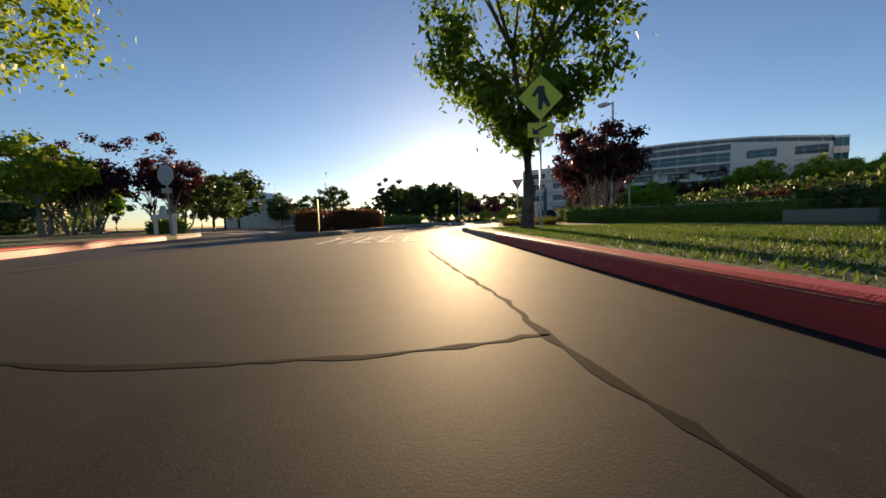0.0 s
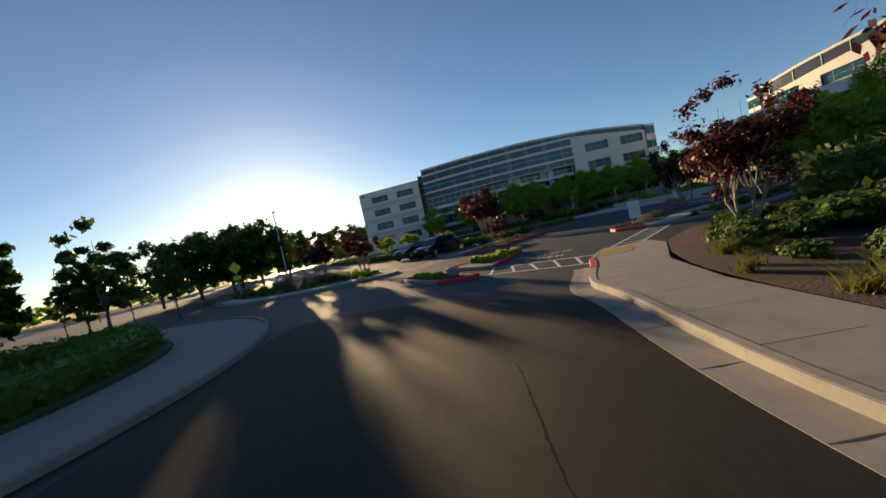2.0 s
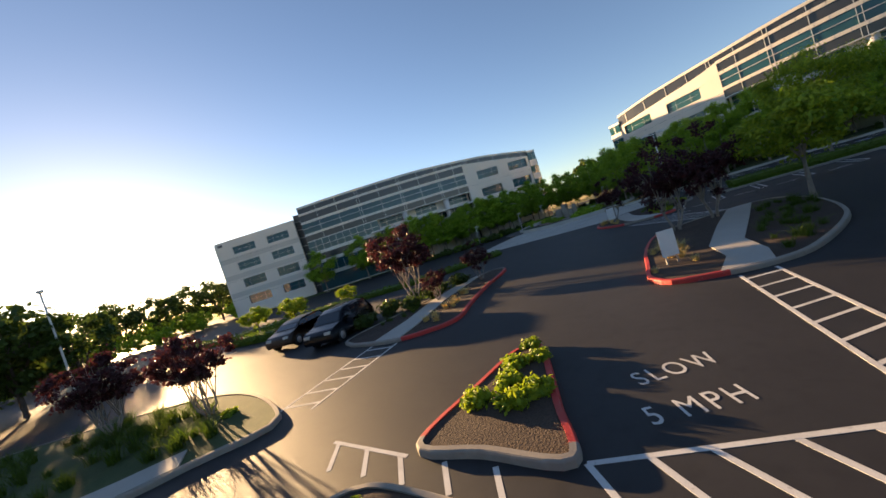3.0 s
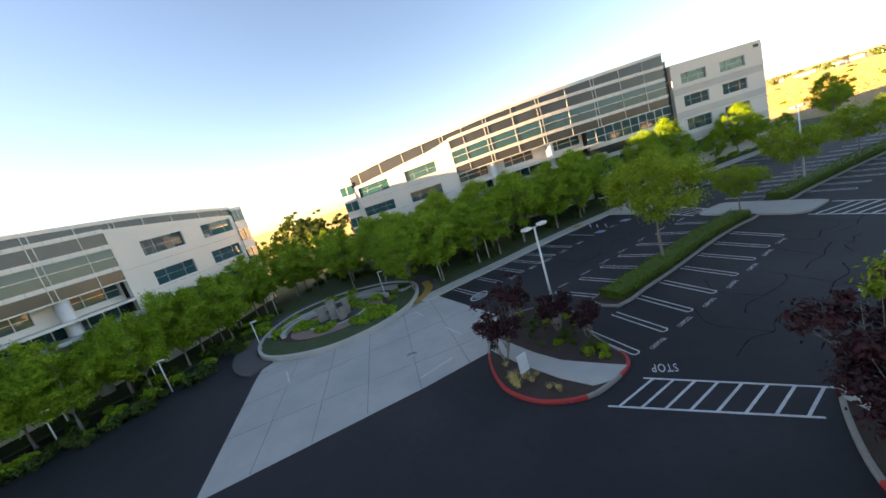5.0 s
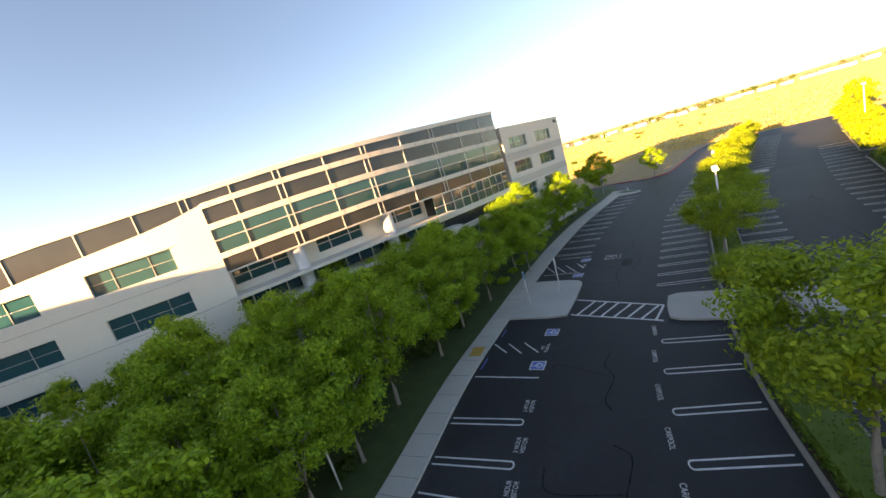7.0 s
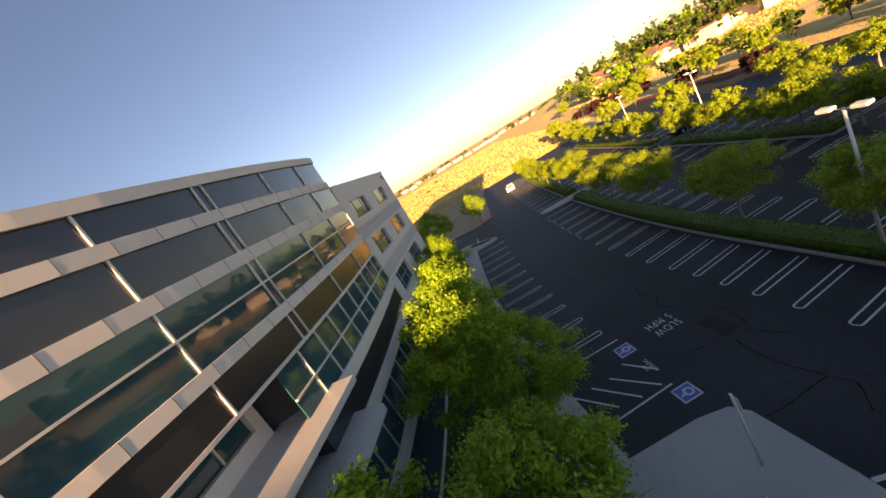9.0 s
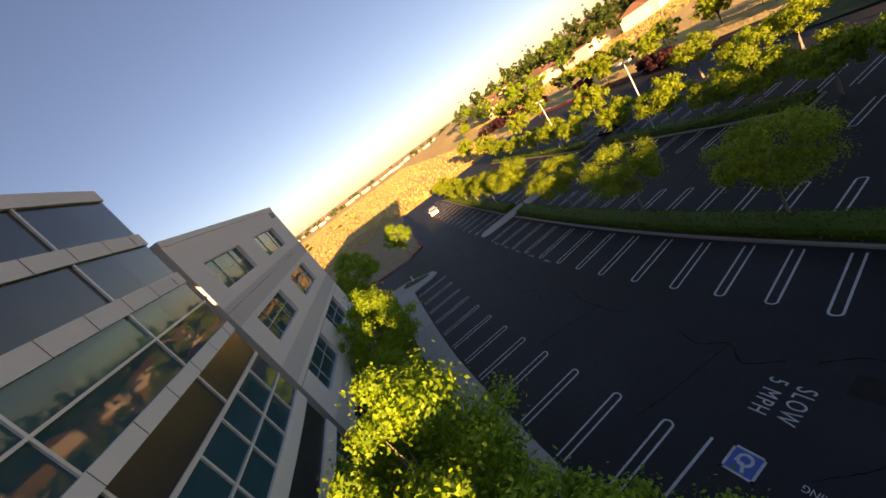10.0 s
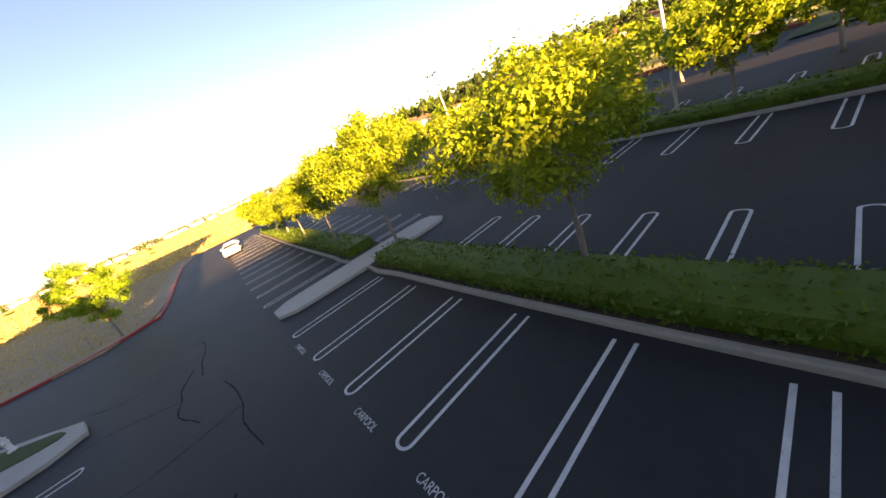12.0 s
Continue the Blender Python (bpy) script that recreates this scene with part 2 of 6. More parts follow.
def part(name, bm, mat, parent=None, label="", smooth=False):
    me = bpy.data.meshes.new(name)
    bmesh.ops.recalc_face_normals(bm, faces=bm.faces)
    bm.to_mesh(me)
    bm.free()
    me.materials.append(mat)
    if smooth:
        for p in me.polygons:
            p.use_smooth = True
    ob = new(name, me)
    ob.parent = parent
    if label:
        ob["label"] = label
    return ob


def empty(name, at=(0, 0, 0), rz=0.0):
    ob = new(name)
    ob.empty_display_size = 0.2
    ob.matrix_basis = pose(*at, 0, 0, rz)
    return ob


def add_box(bm, lo, hi, bevel=0.0):
    r = bmesh.ops.create_cube(bm, size=1.0)
    size = [hi[i] - lo[i] for i in range(3)]
    mid = [(hi[i] + lo[i]) / 2 for i in range(3)]
    for v in r["verts"]:
        v.co = Vector([v.co[i] * size[i] + mid[i] for i in range(3)])
    if bevel:
        edges = list({e for v in r["verts"] for e in v.link_edges})
        bmesh.ops.bevel(bm, geom=edges, offset=bevel, segments=2, affect="EDGES")


def box_part(name, lo, hi, mat, parent=None, bevel=0.0, label=""):
    bm = bmesh.new()
    add_box(bm, lo, hi, bevel)
    return part(name, bm, mat, parent, label)


def add_tube(bm, points, radii, sides=8, cap=True):
    """A tapered tube along points."""
    rings = []
    pts = [Vector(p) for p in points]
    for i, p in enumerate(pts):
        d = (pts[min(i + 1, len(pts) - 1)] - pts[max(i - 1, 0)]).normalized()
        q = d.to_track_quat("Z", "Y")
        rings.append([bm.verts.new(p + q @ Vector((math.cos(a) * radii[i], math.sin(a) * radii[i], 0))) for a in [2 * math.pi * k / sides for k in range(sides)]])
    for a, b in zip(rings, rings[1:]):
        for k in range(sides):
            bm.faces.new((a[k], a[(k + 1) % sides], b[(k + 1) % sides], b[k]))
    if cap:
        bm.faces.new(rings[0][::-1])
        bm.faces.new(rings[-1])


def tube_part(name, points, radii, mat, parent=None, sides=10, label=""):
    bm = bmesh.new()
    add_tube(bm, points, radii, sides)
    return part(name, bm, mat, parent, label, smooth=True)


def smooth_line(points, step=0.8, closed=False):
    """Catmull-Rom through 2D points, sampled at even steps."""
    p = [Vector((*q[:2], 0)) for q in points]
    n = len(p)
    out = []
    for i in range(n if closed else n - 1):
        a, b = p[i], p[(i + 1) % n]
        before = p[i - 1] if (i or closed) else a * 2 - b
        after = p[(i + 2) % n] if (i + 2 < n or closed) else b * 2 - a
        k = max(1, round((b - a).length / step))
        for j in range(k):
            t = j / k
            out.append(0.5 * (2 * a + (b - before) * t + (2 * before - 5 * a + 4 * b - after) * t * t + (3 * a - before - 3 * b + after) * t ** 3))
    if not closed:
        out.append(p[-1])
    return [(v.x, v.y) for v in out]


def sheet(name, outline, z, mat, parent=None, label="", depth=0.0):
    """A flat or slab polygon."""
    bm = bmesh.new()
    vs = [bm.verts.new((x, y, z)) for x, y in outline]
    f = bm.faces.new(vs)
    if f.normal.z < 0:
        f.normal_flip()
    f.normal_update()
    if depth:
        r = bmesh.ops.extrude_face_region(bm, geom=[f])
        for v in r["geom"]:
            if isinstance(v, bmesh.types.BMVert):
                v.co.z -= depth
    bmesh.ops.triangulate(bm, faces=bm.faces)
    return part(name, bm, mat, parent, label)


def ribbon(name, line, profile, mat, parent=None, closed=False, label=""):
    """Sweeps a profile of (offset to the left, height) along a 2D line."""
    n, verts, faces = len(line), [], []
    P = [Vector((*q, 0)) for q in line]
    for i in range(n):
        a = P[(i - 1) % n] if (closed or i) else P[i]
        b = P[(i + 1) % n] if (closed or i < n - 1) else P[i]
        d = (b - a).normalized()
        left = Vector((-d.y, d.x, 0))
        for o, z in profile:
            v = P[i] + left * o
            verts.append((v.x, v.y, z))
    k = len(profile)
    for i in range(n if closed else n - 1):
        j = (i + 1) % n
        for m in range(k - 1):
            faces.append((i * k + m, j * k + m, j * k + m + 1, i * k + m + 1))
    if not closed:
        faces.append(tuple(range(k)))
        faces.append(tuple(range((n - 1) * k + k - 1, (n - 1) * k - 1, -1)))
    me = bpy.data.meshes.new(name)
    me.from_pydata(verts, [], faces)
    bm = bmesh.new()
    bm.from_mesh(me)
    bpy.data.meshes.remove(me)
    return part(name, bm, mat, parent, label)


KERB = [(-0.01, -0.05), (0.0, 0.11), (0.015, 0.14), (0.04, 0.155), (0.15, 0.16), (0.15, -0.05)]
KERB_R = [(-o, z) for o, z in KERB]


def inset(line, d, closed=True):
    n, out = len(line), []
    P = [Vector((*q, 0)) for q in line]
    for i in range(n):
        a = P[(i - 1) % n] if (closed or i) else P[i]
        b = P[(i + 1) % n] if (closed or i < n - 1) else P[i]
        t = (b - a).normalized()
        out.append((P[i].x - t.y * d, P[i].y + t.x * d))
    return out


def area_sign(line):
    return sum(a[0] * b[1] - b[0] * a[1] for a, b in zip(line, line[1:] + line[:1]))


def island(name, outline, bed, label, red=None, step=0.6, fill=0.13):
    """A kerbed planting island; red: a test (x, y) that picks the painted stretch of its kerb."""
    line = smooth_line(outline, step, True)
    if area_sign(line) < 0:
        line = line[::-1]
    bedob = sheet(name, inset(line, 0.14), fill, bed)
    tagged(bedob, label, "planting bed", kind="structure")
    if not red:
        ribbon("kerb", line, KERB, CONCRETE, bedob, True)
        return bedob
    n = len(line)
    flags = [red(*p) for p in line]
    if all(flags):
        ribbon("kerb", line, KERB, RED, bedob, True, "red painted kerb")
        return bedob
    start = next(i for i in range(n) if flags[i] != flags[i - 1])
    order = [(start + i) % n for i in range(n)] + [start]
    run = [order[0]]
    for i in order[1:]:
        run.append(i)
        if flags[i] != flags[run[0]] or i == start:
            if len(run) > 1:
                r = flags[run[0]]
                ribbon("kerb", [line[j] for j in run], KERB, RED if r else CONCRETE, bedob, False, "red painted kerb" if r else "")
            run = [i]
    return bedob

# ---- plan of the car park: a gently curved spine, with places given along it and to its left ----
SPINE = smooth_line([(-14, 9.4), (2, 15.2), (13.7, 19.3), (20.7, 21.6), (29, 24.6), (39.6, 26.9), (46, 28.1), (54.3, 29.4), (64, 30.3), (75, 30.8), (86, 31.0), (100, 31.0), (130, 30.6)], 0.5)
_run, _total = [], 0.0
for _a, _b in zip(SPINE, SPINE[1:] + SPINE[-1:]):
    _run.append(_total)
    _total += math.dist(_a, _b)
_zero = min(range(len(SPINE)), key=lambda i: math.dist(SPINE[i], (16, 20)))
_run = [r - _run[_zero] for r in _run]


# stations along the spine, and lane offsets across it at the near and the far end
STATION = [(-10, -10.5), (0, -0.7), (10, 9.0), (15.7, 14.0), (20, 17.6), (22.5, 20.0), (25, 23.0), (29, 26.6), (30.4, 28.4), (35.2, 32.7), (41, 37.5), (46, 42.0), (52, 47.2), (57, 51.9), (63, 57.8), (68, 63.1), (71.2, 66.1), (75, 70.0), (115, 110.0)]
OFFSET = [-30, -26.7, -21.6, -20.2, -18.9, -13.84, -6.41, -1.35, 0, 1.35, 6.41, 13.84, 18.9, 19.2, 21, 40]
OFFSET_NEAR = [-22.5, -19.8, -15.8, -14.6, -13.3, -10.0, -4.75, -1.3, 0, 1.3, 4.65, 11.45, 15.5, 15.7, 17.4, 34.8]
OFFSET_FAR = [-23.0, -20.2, -16.0, -14.7, -13.4, -10.0, -4.9, -1.3, 0, 1.3, 5.8, 12.55, 16.5, 16.7, 18.9, 36.5]


def on_spine(s, off=0.0):
    i = max(0, min(len(_run) - 2, int(np.searchsorted(_run, s)) - 1))
    a, b = Vector(SPINE[i]), Vector(SPINE[i + 1])
    d = (b - a).normalized()
    p = a + d * (s - _run[i]) + Vector((-d.y, d.x)) * off
    return p.x, p.y


def spot(s, off=0.0):
    q = float(np.interp(s, [k for k, _ in STATION], [k for _, k in STATION]))
    far = min(1.0, max(0.0, (q - 17) / 32))
    return on_spine(q, float(np.interp(off, OFFSET, OFFSET_NEAR)) * (1 - far) + float(np.interp(off, OFFSET, OFFSET_FAR)) * far)


def heading(s):
    (x0, y0), (x1, y1) = spot(s - 1), spot(s + 1)
    return math.degrees(math.atan2(y1 - y0, x1 - x0))


def along(s0, s1, off, step=1.5):
    k = max(1, round(abs(s1 - s0) / step))
    return [spot(s0 + (s1 - s0) * i / k, off) for i in range(k + 1)]


# ---- ground and paving ----
ground = sheet("ground", [(1800 * math.cos(a), 1800 * math.sin(a)) for a in [2 * math.pi * k / 64 for k in range(64)]], -0.06, DRY)
tagged(ground, "dry golden grass field reaching the horizon", "ground", kind="structure")
lot = sheet("parking_lot", [(-110, -75), (66, -75), (66, -14), (140, -10), (140, 42.2), (124, 42.8), (97.2, 43.2), (96.6, 75), (88, 95), (-110, 95)], 0.0, ASPHALT, depth=0.05)
tagged(lot, "dark asphalt car park with white stall lines", "car park", kind="structure")
road = sheet("road", smooth_line([(70, -23.8), (46, -23.9), (38.5, -23.6), (33, -22.9), (27, -20.3), (22.5, -17.6), (18, -18.5), (14.5, -21.9), (18, -24), (24, -27.2), (31, -27.3), (39, -29.2), (70, -31)], 1.0, True), 0.004, OLD_ASPHALT)
tagged(road, "worn brown-grey asphalt road with sealed cracks", "road", kind="structure")
drive = sheet("concrete_drive", [(9.3, 23.4), (5.6, 34.6), (1.0, 36.0), (-10.6, 33.4), (-10.5, 28.5), (-9.4, 16.0), (2.3, 18.2), (6.6, 19.3)], 0.006, PALE_CONCRETE)
tagged(drive, "pale concrete drop-off drive with saw-cut joints", "driveway", kind="structure")
for a, b in [((8.0, 27.2), (-10.4, 24.6)), ((6.4, 32.0), (-10.5, 29.4)), ((2.2, 18.3), (2.2, 35.4)), ((-4, 17.2), (-4, 34.4)), ((5.4, 19.1), (5.0, 34.8)), ((-1, 17.8), (-1, 35.4)), ((-7, 16.6), (-7.4, 34)), ((8.6, 25.2), (6.8, 21.0)), ((-10.2, 20.8), (7.9, 21.8))]:
    ribbon("joint", [a, b], [(-0.012, 0.007), (-0.012, 0.009), (0.012, 0.009), (0.012, 0.007)], JOINT, drive)


def paint(name, line, width, z=0.0045, parent=None, mat=None, closed=False, label=""):
    w = width / 2
    return ribbon(name, line, [(-w, z - 0.006), (-w, z), (w, z), (w, z - 0.006)], mat or WHITE_PAINT, parent or lot, closed, label)


# stall lines: hairpins of two lines with a round end
_hair = [(-0.21, 0.0)] + [(-0.21, y) for y in (1.2, 2.6, 3.8)] + [(-0.21 * math.cos(a), 4.85 + 0.21 * math.sin(a)) for a in [math.pi * k / 8 for k in range(9)]] + [(0.21, y) for y in (3.8, 2.6, 1.2, 0.0)]
_first = paint("stall_line", _hair, 0.085)
HAIRPIN = _first.data
bpy.data.objects.remove(_first)


def stall_between(foot, tip):
    ob = new("stall_line", HAIRPIN)
    ob.parent = lot
    dx, dy = tip[0] - foot[0], tip[1] - foot[1]
    ob.matrix_basis = pose(foot[0], foot[1], 0, 0, 0, math.degrees(math.atan2(dy, dx)) - 90) @ Matrix.Diagonal((1, math.hypot(dx, dy) / 5.06, 1, 1))


def stall(s, off, side):
    stall_between(spot(s, off), spot(s, off + side * 5.06))


for k in range(7):
    stall_between(on_spine(16.9 - 2.78 * k, 1.3), on_spine(16.4 - 2.78 * k, 4.7))
for k in range(8):
    stall_between(on_spine(-4.1 + 2.6 * k, -1.3), on_spine(-4.7 + 2.6 * k, -4.8))
for k in range(16):
    stall_between(on_spine(26.0 + 2.31 * k, -1.15), on_spine(26.2 + 2.31 * k, -4.35))
for s in (25.4, 27.5, 29.6, 31.6, 33.6, 35.6, 37.6, 39.8, 42.2, 44.8, 47.1, 49.5, 52.1, 54.75, 57.45, 60.2, 62.95):
    stall_between(on_spine(s, 1.4), on_spine(s - 0.55 + 0.02 * max(0.0, s - 40), min(5.65, 5.1 + 0.06 * max(0.0, s - 36))))
for k in range(18):
    stall(74 + 2.743 * k, 1.35, 1)
    stall(74 + 2.743 * k, -1.35, -1)
for k in range(6):
    stall(-2.5 + 2.743 * k, 18.9, -1)
for k in range(12):
    stall(38.2 + 2.743 * k, 18.9, -1)
for k in range(30):
    stall(6.0 + 2.743 * k, -18.9, 1)
    stall(6.0 + 2.743 * k, -21.6, -1)

# ---- islands, hedge strips, pavements ----
def strip_outline(s0, s1, half, off=0.0):
    return along(s0, s1, off - half, 3) + along(s1, s0, off + half, 3)


strip_a = island("hedge_bed", strip_outline(0.0, 21.3, 1.15), MULCH, "narrow kerbed bed between two rows of stalls", step=1.2)
strip_b = island("hedge_bed", strip_outline(24.9, 70.0, 1.15), MULCH, "narrow kerbed bed between two rows of stalls", step=1.2)
strip_c = island("hedge_bed", strip_outline(72.3, 112, 1.15), MULCH, "narrow kerbed bed between two rows of stalls", step=1.5)
strip_d = island("hedge_bed", strip_outline(3.5, 40, 1.15, -20.2), MULCH, "narrow kerbed bed between two rows of stalls", step=1.5)
strip_e = island("hedge_bed", strip_outline(46, 70, 1.15, -20.2), MULCH, "narrow kerbed bed between two rows of stalls", step=1.5)
strip_f = island("hedge_bed", strip_outline(74, 112, 1.15, -20.2), MULCH, "narrow kerbed bed between two rows of stalls", step=1.5)


def walkway(name, outline, label, z=0.155, step=0.6, round_it=True):
    line = smooth_line(outline, step, True) if round_it else outline
    ob = sheet(name, line, z, PALE_CONCRETE, depth=0.2)
    return tagged(ob, label, "walkway", kind="structure")


walkway("walk_crossing", [spot(21.4, -4.6), spot(22.0, -5.4), spot(24.2, -5.4), spot(24.8, -4.6), spot(24.9, 0), spot(24.8, 4.9), spot(24.0, 5.7), spot(22.2, 5.7), spot(21.4, 4.9), spot(21.3, 0)], "pale concrete walk crossing the hedge strip")
walkway("walk_crossing", [spot(70.1, -5), spot(71.2, -5.6), spot(72.2, -5), spot(72.3, 0), spot(72.2, 5.4), spot(71.2, 6.2), spot(70.2, 5.4), spot(70.0, 0)], "pale concrete walk crossing the hedge strip")
side_walk = sheet("sidewalk", along(-6.0, 71.5, 19.2) + along(71.5, -6.0, 21.0), 0.155, PALE_CONCRETE, depth=0.2)
tagged(side_walk, "pale concrete sidewalk along the stalls", "sidewalk", kind="structure")
for k in range(51):
    s = -5.2 + 1.52 * k
    ribbon("joint", [spot(s, 19.25), spot(s, 20.95)], [(-0.01, 0.15), (-0.01, 0.1575), (0.01, 0.1575), (0.01, 0.15)], JOINT, side_walk)
pad = walkway("entrance_pad", [spot(22.0, 19.3), spot(22.1, 15), spot(22.4, 13.3), spot(25, 13.1), spot(28.6, 13.1), spot(29.2, 13.5), spot(29.4, 15), spot(29.5, 19.3)], "pale concrete landing that juts into the car park", 0.150, 1.0, False)
end_walk = walkway("end_walk", [(79.4, 50.0), (79.6, 47.4), (79.9, 44.9), (80.6, 43.9), (82.0, 44.3), (83.6, 46.2), (85.0, 48.0), (85.6, 50.4)], "pale concrete walk end with a hydrant bed beside it", 0.152, 1.0, False)
hydrant_bed = sheet("planting_bed", smooth_line([(81.6, 45.0), (82.3, 45.1), (83.4, 46.6), (84.4, 48.0), (83.2, 48.6), (82.0, 47.0)], 0.3, True), 0.19, LAWN_EARTH, depth=0.1)
tagged(hydrant_bed, "small planted bed beside a hydrant", "planting bed", kind="structure")

# beds in front of the long building and round the drop-off garden
front_bed = sheet("lawn_bed", along(-6.0, 76, 21.0) + [(93, 52.5), (91, 70), (-2, 72), (-8, 60), (-12, 52), (-14, 44), (0, 46)], 0.13, LAWN_EARTH, depth=0.15)
tagged(front_bed, "dark green lawn bed before the building", "lawn", kind="structure")
garden = sheet("lawn_bed", [(-14, 44), (-12, 52), (-8, 60), (-2, 72), (-60, 90), (-75, 20), (-52, 8), (-40, 22), (-28, 34), (-20, 38), (-14.5, 39)], 0.13, LAWN_EARTH, depth=0.15)
tagged(garden, "dark green planted ground between the buildings", "lawn", kind="structure")
field = sheet("dirt_field", smooth_line([(97.2, 43.7), (124, 43.0), (150, 42), (170, 60), (140, 80), (100, 78), (96.0, 52)], 4, True), 0.10, TAN_DIRT, depth=0.15)
tagged(field, "bare tan dirt field behind a red kerb", "field", kind="structure")
ribbon("kerb", smooth_line([(150, 41.6), (128, 42.6), (100, 42.7), (96.6, 43.4), (95.4, 46), (95.6, 51), (98, 60)], 1.5), KERB_R, RED, field, False, "red painted kerb")


def rz(x, y, deg):
    c, s = math.cos(radians(deg)), math.sin(radians(deg))
    return x * c - y * s, x * s + y * c


# ---- long office buildings: a curved glass bay between panel walls, with an end tower and a wing ----
def office(name, origin, u_way, out_way, label, rise=((0, 1.0), (76, 1.0)), roofline=((0, 17.4), (32, 20.2), (76, 20.2)), length=1.0):
    U, V, O = Vector((*u_way, 0)).normalized() * length, Vector((*out_way, 0)).normalized(), Vector((*origin, 0))
    top = empty(name, origin + (0.0,))
    tagged(top, label, "office building")
    cx, cy, R = 33.7, -80.7, 87.45

    def bulge(u):
        if u <= 57.5:
            return cy + math.sqrt(R * R - (u - cx) ** 2)
        return 2.9 * (76 - u) / 18.5

    def slope(u):
        return float(np.interp(u, [k for k, _ in rise], [k for _, k in rise]))

    def at(u, d, z):
        p = O + U * u + V * (bulge(u) + d)
        return (p.x - O.x, p.y - O.y, z * slope(u))

    def bent(pname, u0, u1, z0, z1, din, dout, mat, parent=None, lbl="", seg=2.0, z0b=None, z1b=None):
        """A slab that follows the curved front, from depth din to dout."""
        k = max(1, round((u1 - u0) / seg))
        z0b, z1b = z0 if z0b is None else z0b, z1 if z1b is None else z1b
        vs, fs = [], []
        for i in range(k + 1):
            t = i / k
            u = u0 + (u1 - u0) * t
            a = z0(u) if callable(z0) else z0 + (z0b - z0) * t
            b = z1(u) if callable(z1) else z1 + (z1b - z1) * t
            vs += [at(u, din, a), at(u, dout, a), at(u, dout, b), at(u, din, b)]
        for i in range(k):
            q = 4 * i
            for m in range(4):
                fs.append((q + m, q + (m + 1) % 4, q + 4 + (m + 1) % 4, q + 4 + m))
        fs += [(3, 2, 1, 0), (4 * k, 4 * k + 1, 4 * k + 2, 4 * k + 3)]
        me = bpy.data.meshes.new(pname)
        me.from_pydata(vs, [], fs)
        bm = bmesh.new()
        bm.from_mesh(me)
        bpy.data.meshes.remove(me)
        return part(pname, bm, mat, parent or top, lbl)

    def crown(u):
        return float(np.interp(u, [k for k, _ in roofline], [k for _, k in roofline])) / slope(u)

    # solid core that closes the building behind the fronts, coloured dark like unlit rooms
    vs = []
    ring = [(u, -3.2 if 20 < u < 42.5 else -0.9) for u in [2, 6, 10, 14, 18, 20, 20.9, 24, 28, 32, 36, 40, 41.9, 43, 46, 50, 54, 58, 62, 66, 70, 73.5]] + [(74.8, -0.9), (73.2, -24), (4, -24)]
    core = []
    for u, d in ring:
        p = O + U * u + (V * (bulge(u) + d) if d > -10 else V * d)
        core.append((p.x - O.x, p.y - O.y))
    ob = sheet("core", core, 16.6 * slope(10), DIM_ROOM, top, depth=16.6 * slope(10))
    ob["label"] = "solid core, coloured dark to look like dim rooms behind glass"
    sheet("roof", core, 16.75 * slope(10), CONCRETE, top, depth=0.1)

    def mullions(u_list, z0, z1, d=0.03, w=0.035):
        for u in u_list:
            bent("mullion", u - w, u + w, z0, z1, d - 0.06, d + 0.05, ALU, seg=1)

    # bay
    fine = [23.2, 31.3, 40.0, 49.0, 53.2]
    pairs = [u + k for u in (27.0, 35.5, 44.5) for k in (-0.25, 0.25)]
    rows = [("dark_band", 18.45, lambda u: crown(u) - 0.45), ("dark_band", 16.5, 17.95)]
    bent("cornice", 20.8, 57, lambda u: crown(u) - 0.45, crown, -0.9, 0.12, PANEL)
    for nm, a, b in rows:
        bent(nm, 20.8, 57, a, b, -0.9, 0.0, SPANDREL, lbl="dark spandrel glass band")
        mullions(fine + pairs, a, b)
    bent("panel_band", 20.8, 57, 17.95, 18.45, -0.9, 0.12, PANEL)
    bent("panel_band", 20.8, 57, 15.95, 16.5, -0.9, 0.12, PANEL)
    bent("window_band", 20.8, 57, 13.7, 15.95, -0.06, 0.0, GLASS, lbl="blue-green tinted ribbon glass")
    mullions(fine + pairs, 13.7, 15.95)
    for k in range(25):
        for a, b in ((17.95, 18.45), (15.95, 16.5), (13.2, 13.7)):
            bent("reveal", 21.5 + 1.45 * k, 21.52 + 1.45 * k, a, b, 0.1, 0.123, JOINT, seg=1)
    bent("mullion", 20.8, 57, 14.86, 14.94, -0.01, 0.10, ALU)
    bent("panel_band", 20.8, 57, 13.2, 13.7, -0.9, 0.12, PANEL)
    bent("dark_band", 20.8, 57, 11.9, 13.2, -0.9, 0.0, SPANDREL, lbl="dark spandrel glass band")
    mullions(fine + pairs, 11.9, 13.2)
    bent("soffit", 20.8, 57, 11.75, 11.9, -2.6, 0.06, ALU)
    # lower storeys: set back behind columns at the tower end, flush at the wing end
    bent("window_band", 42, 57, 9.3, 11.75, -0.06, 0.0, GLASS, lbl="dark ribbon glass")
    mullions([42 + 1.5 * k for k in range(1, 10)], 9.3, 11.75)
    bent("mullion", 42, 57, 10.4, 10.48, -0.01, 0.10, ALU)
    bent("panel_band", 42, 57, 8.6, 9.3, -0.9, 0.12, PANEL)
    bent("dark_band", 42, 57, 7.2, 8.6, -0.9, 0.0, SPANDREL)
    bent("panel_band", 42, 57, 6.5, 7.2, -0.9, 0.12, PANEL)
    bent("window_band", 42, 57, 4.2, 6.5, -0.06, 0.0, GLASS)
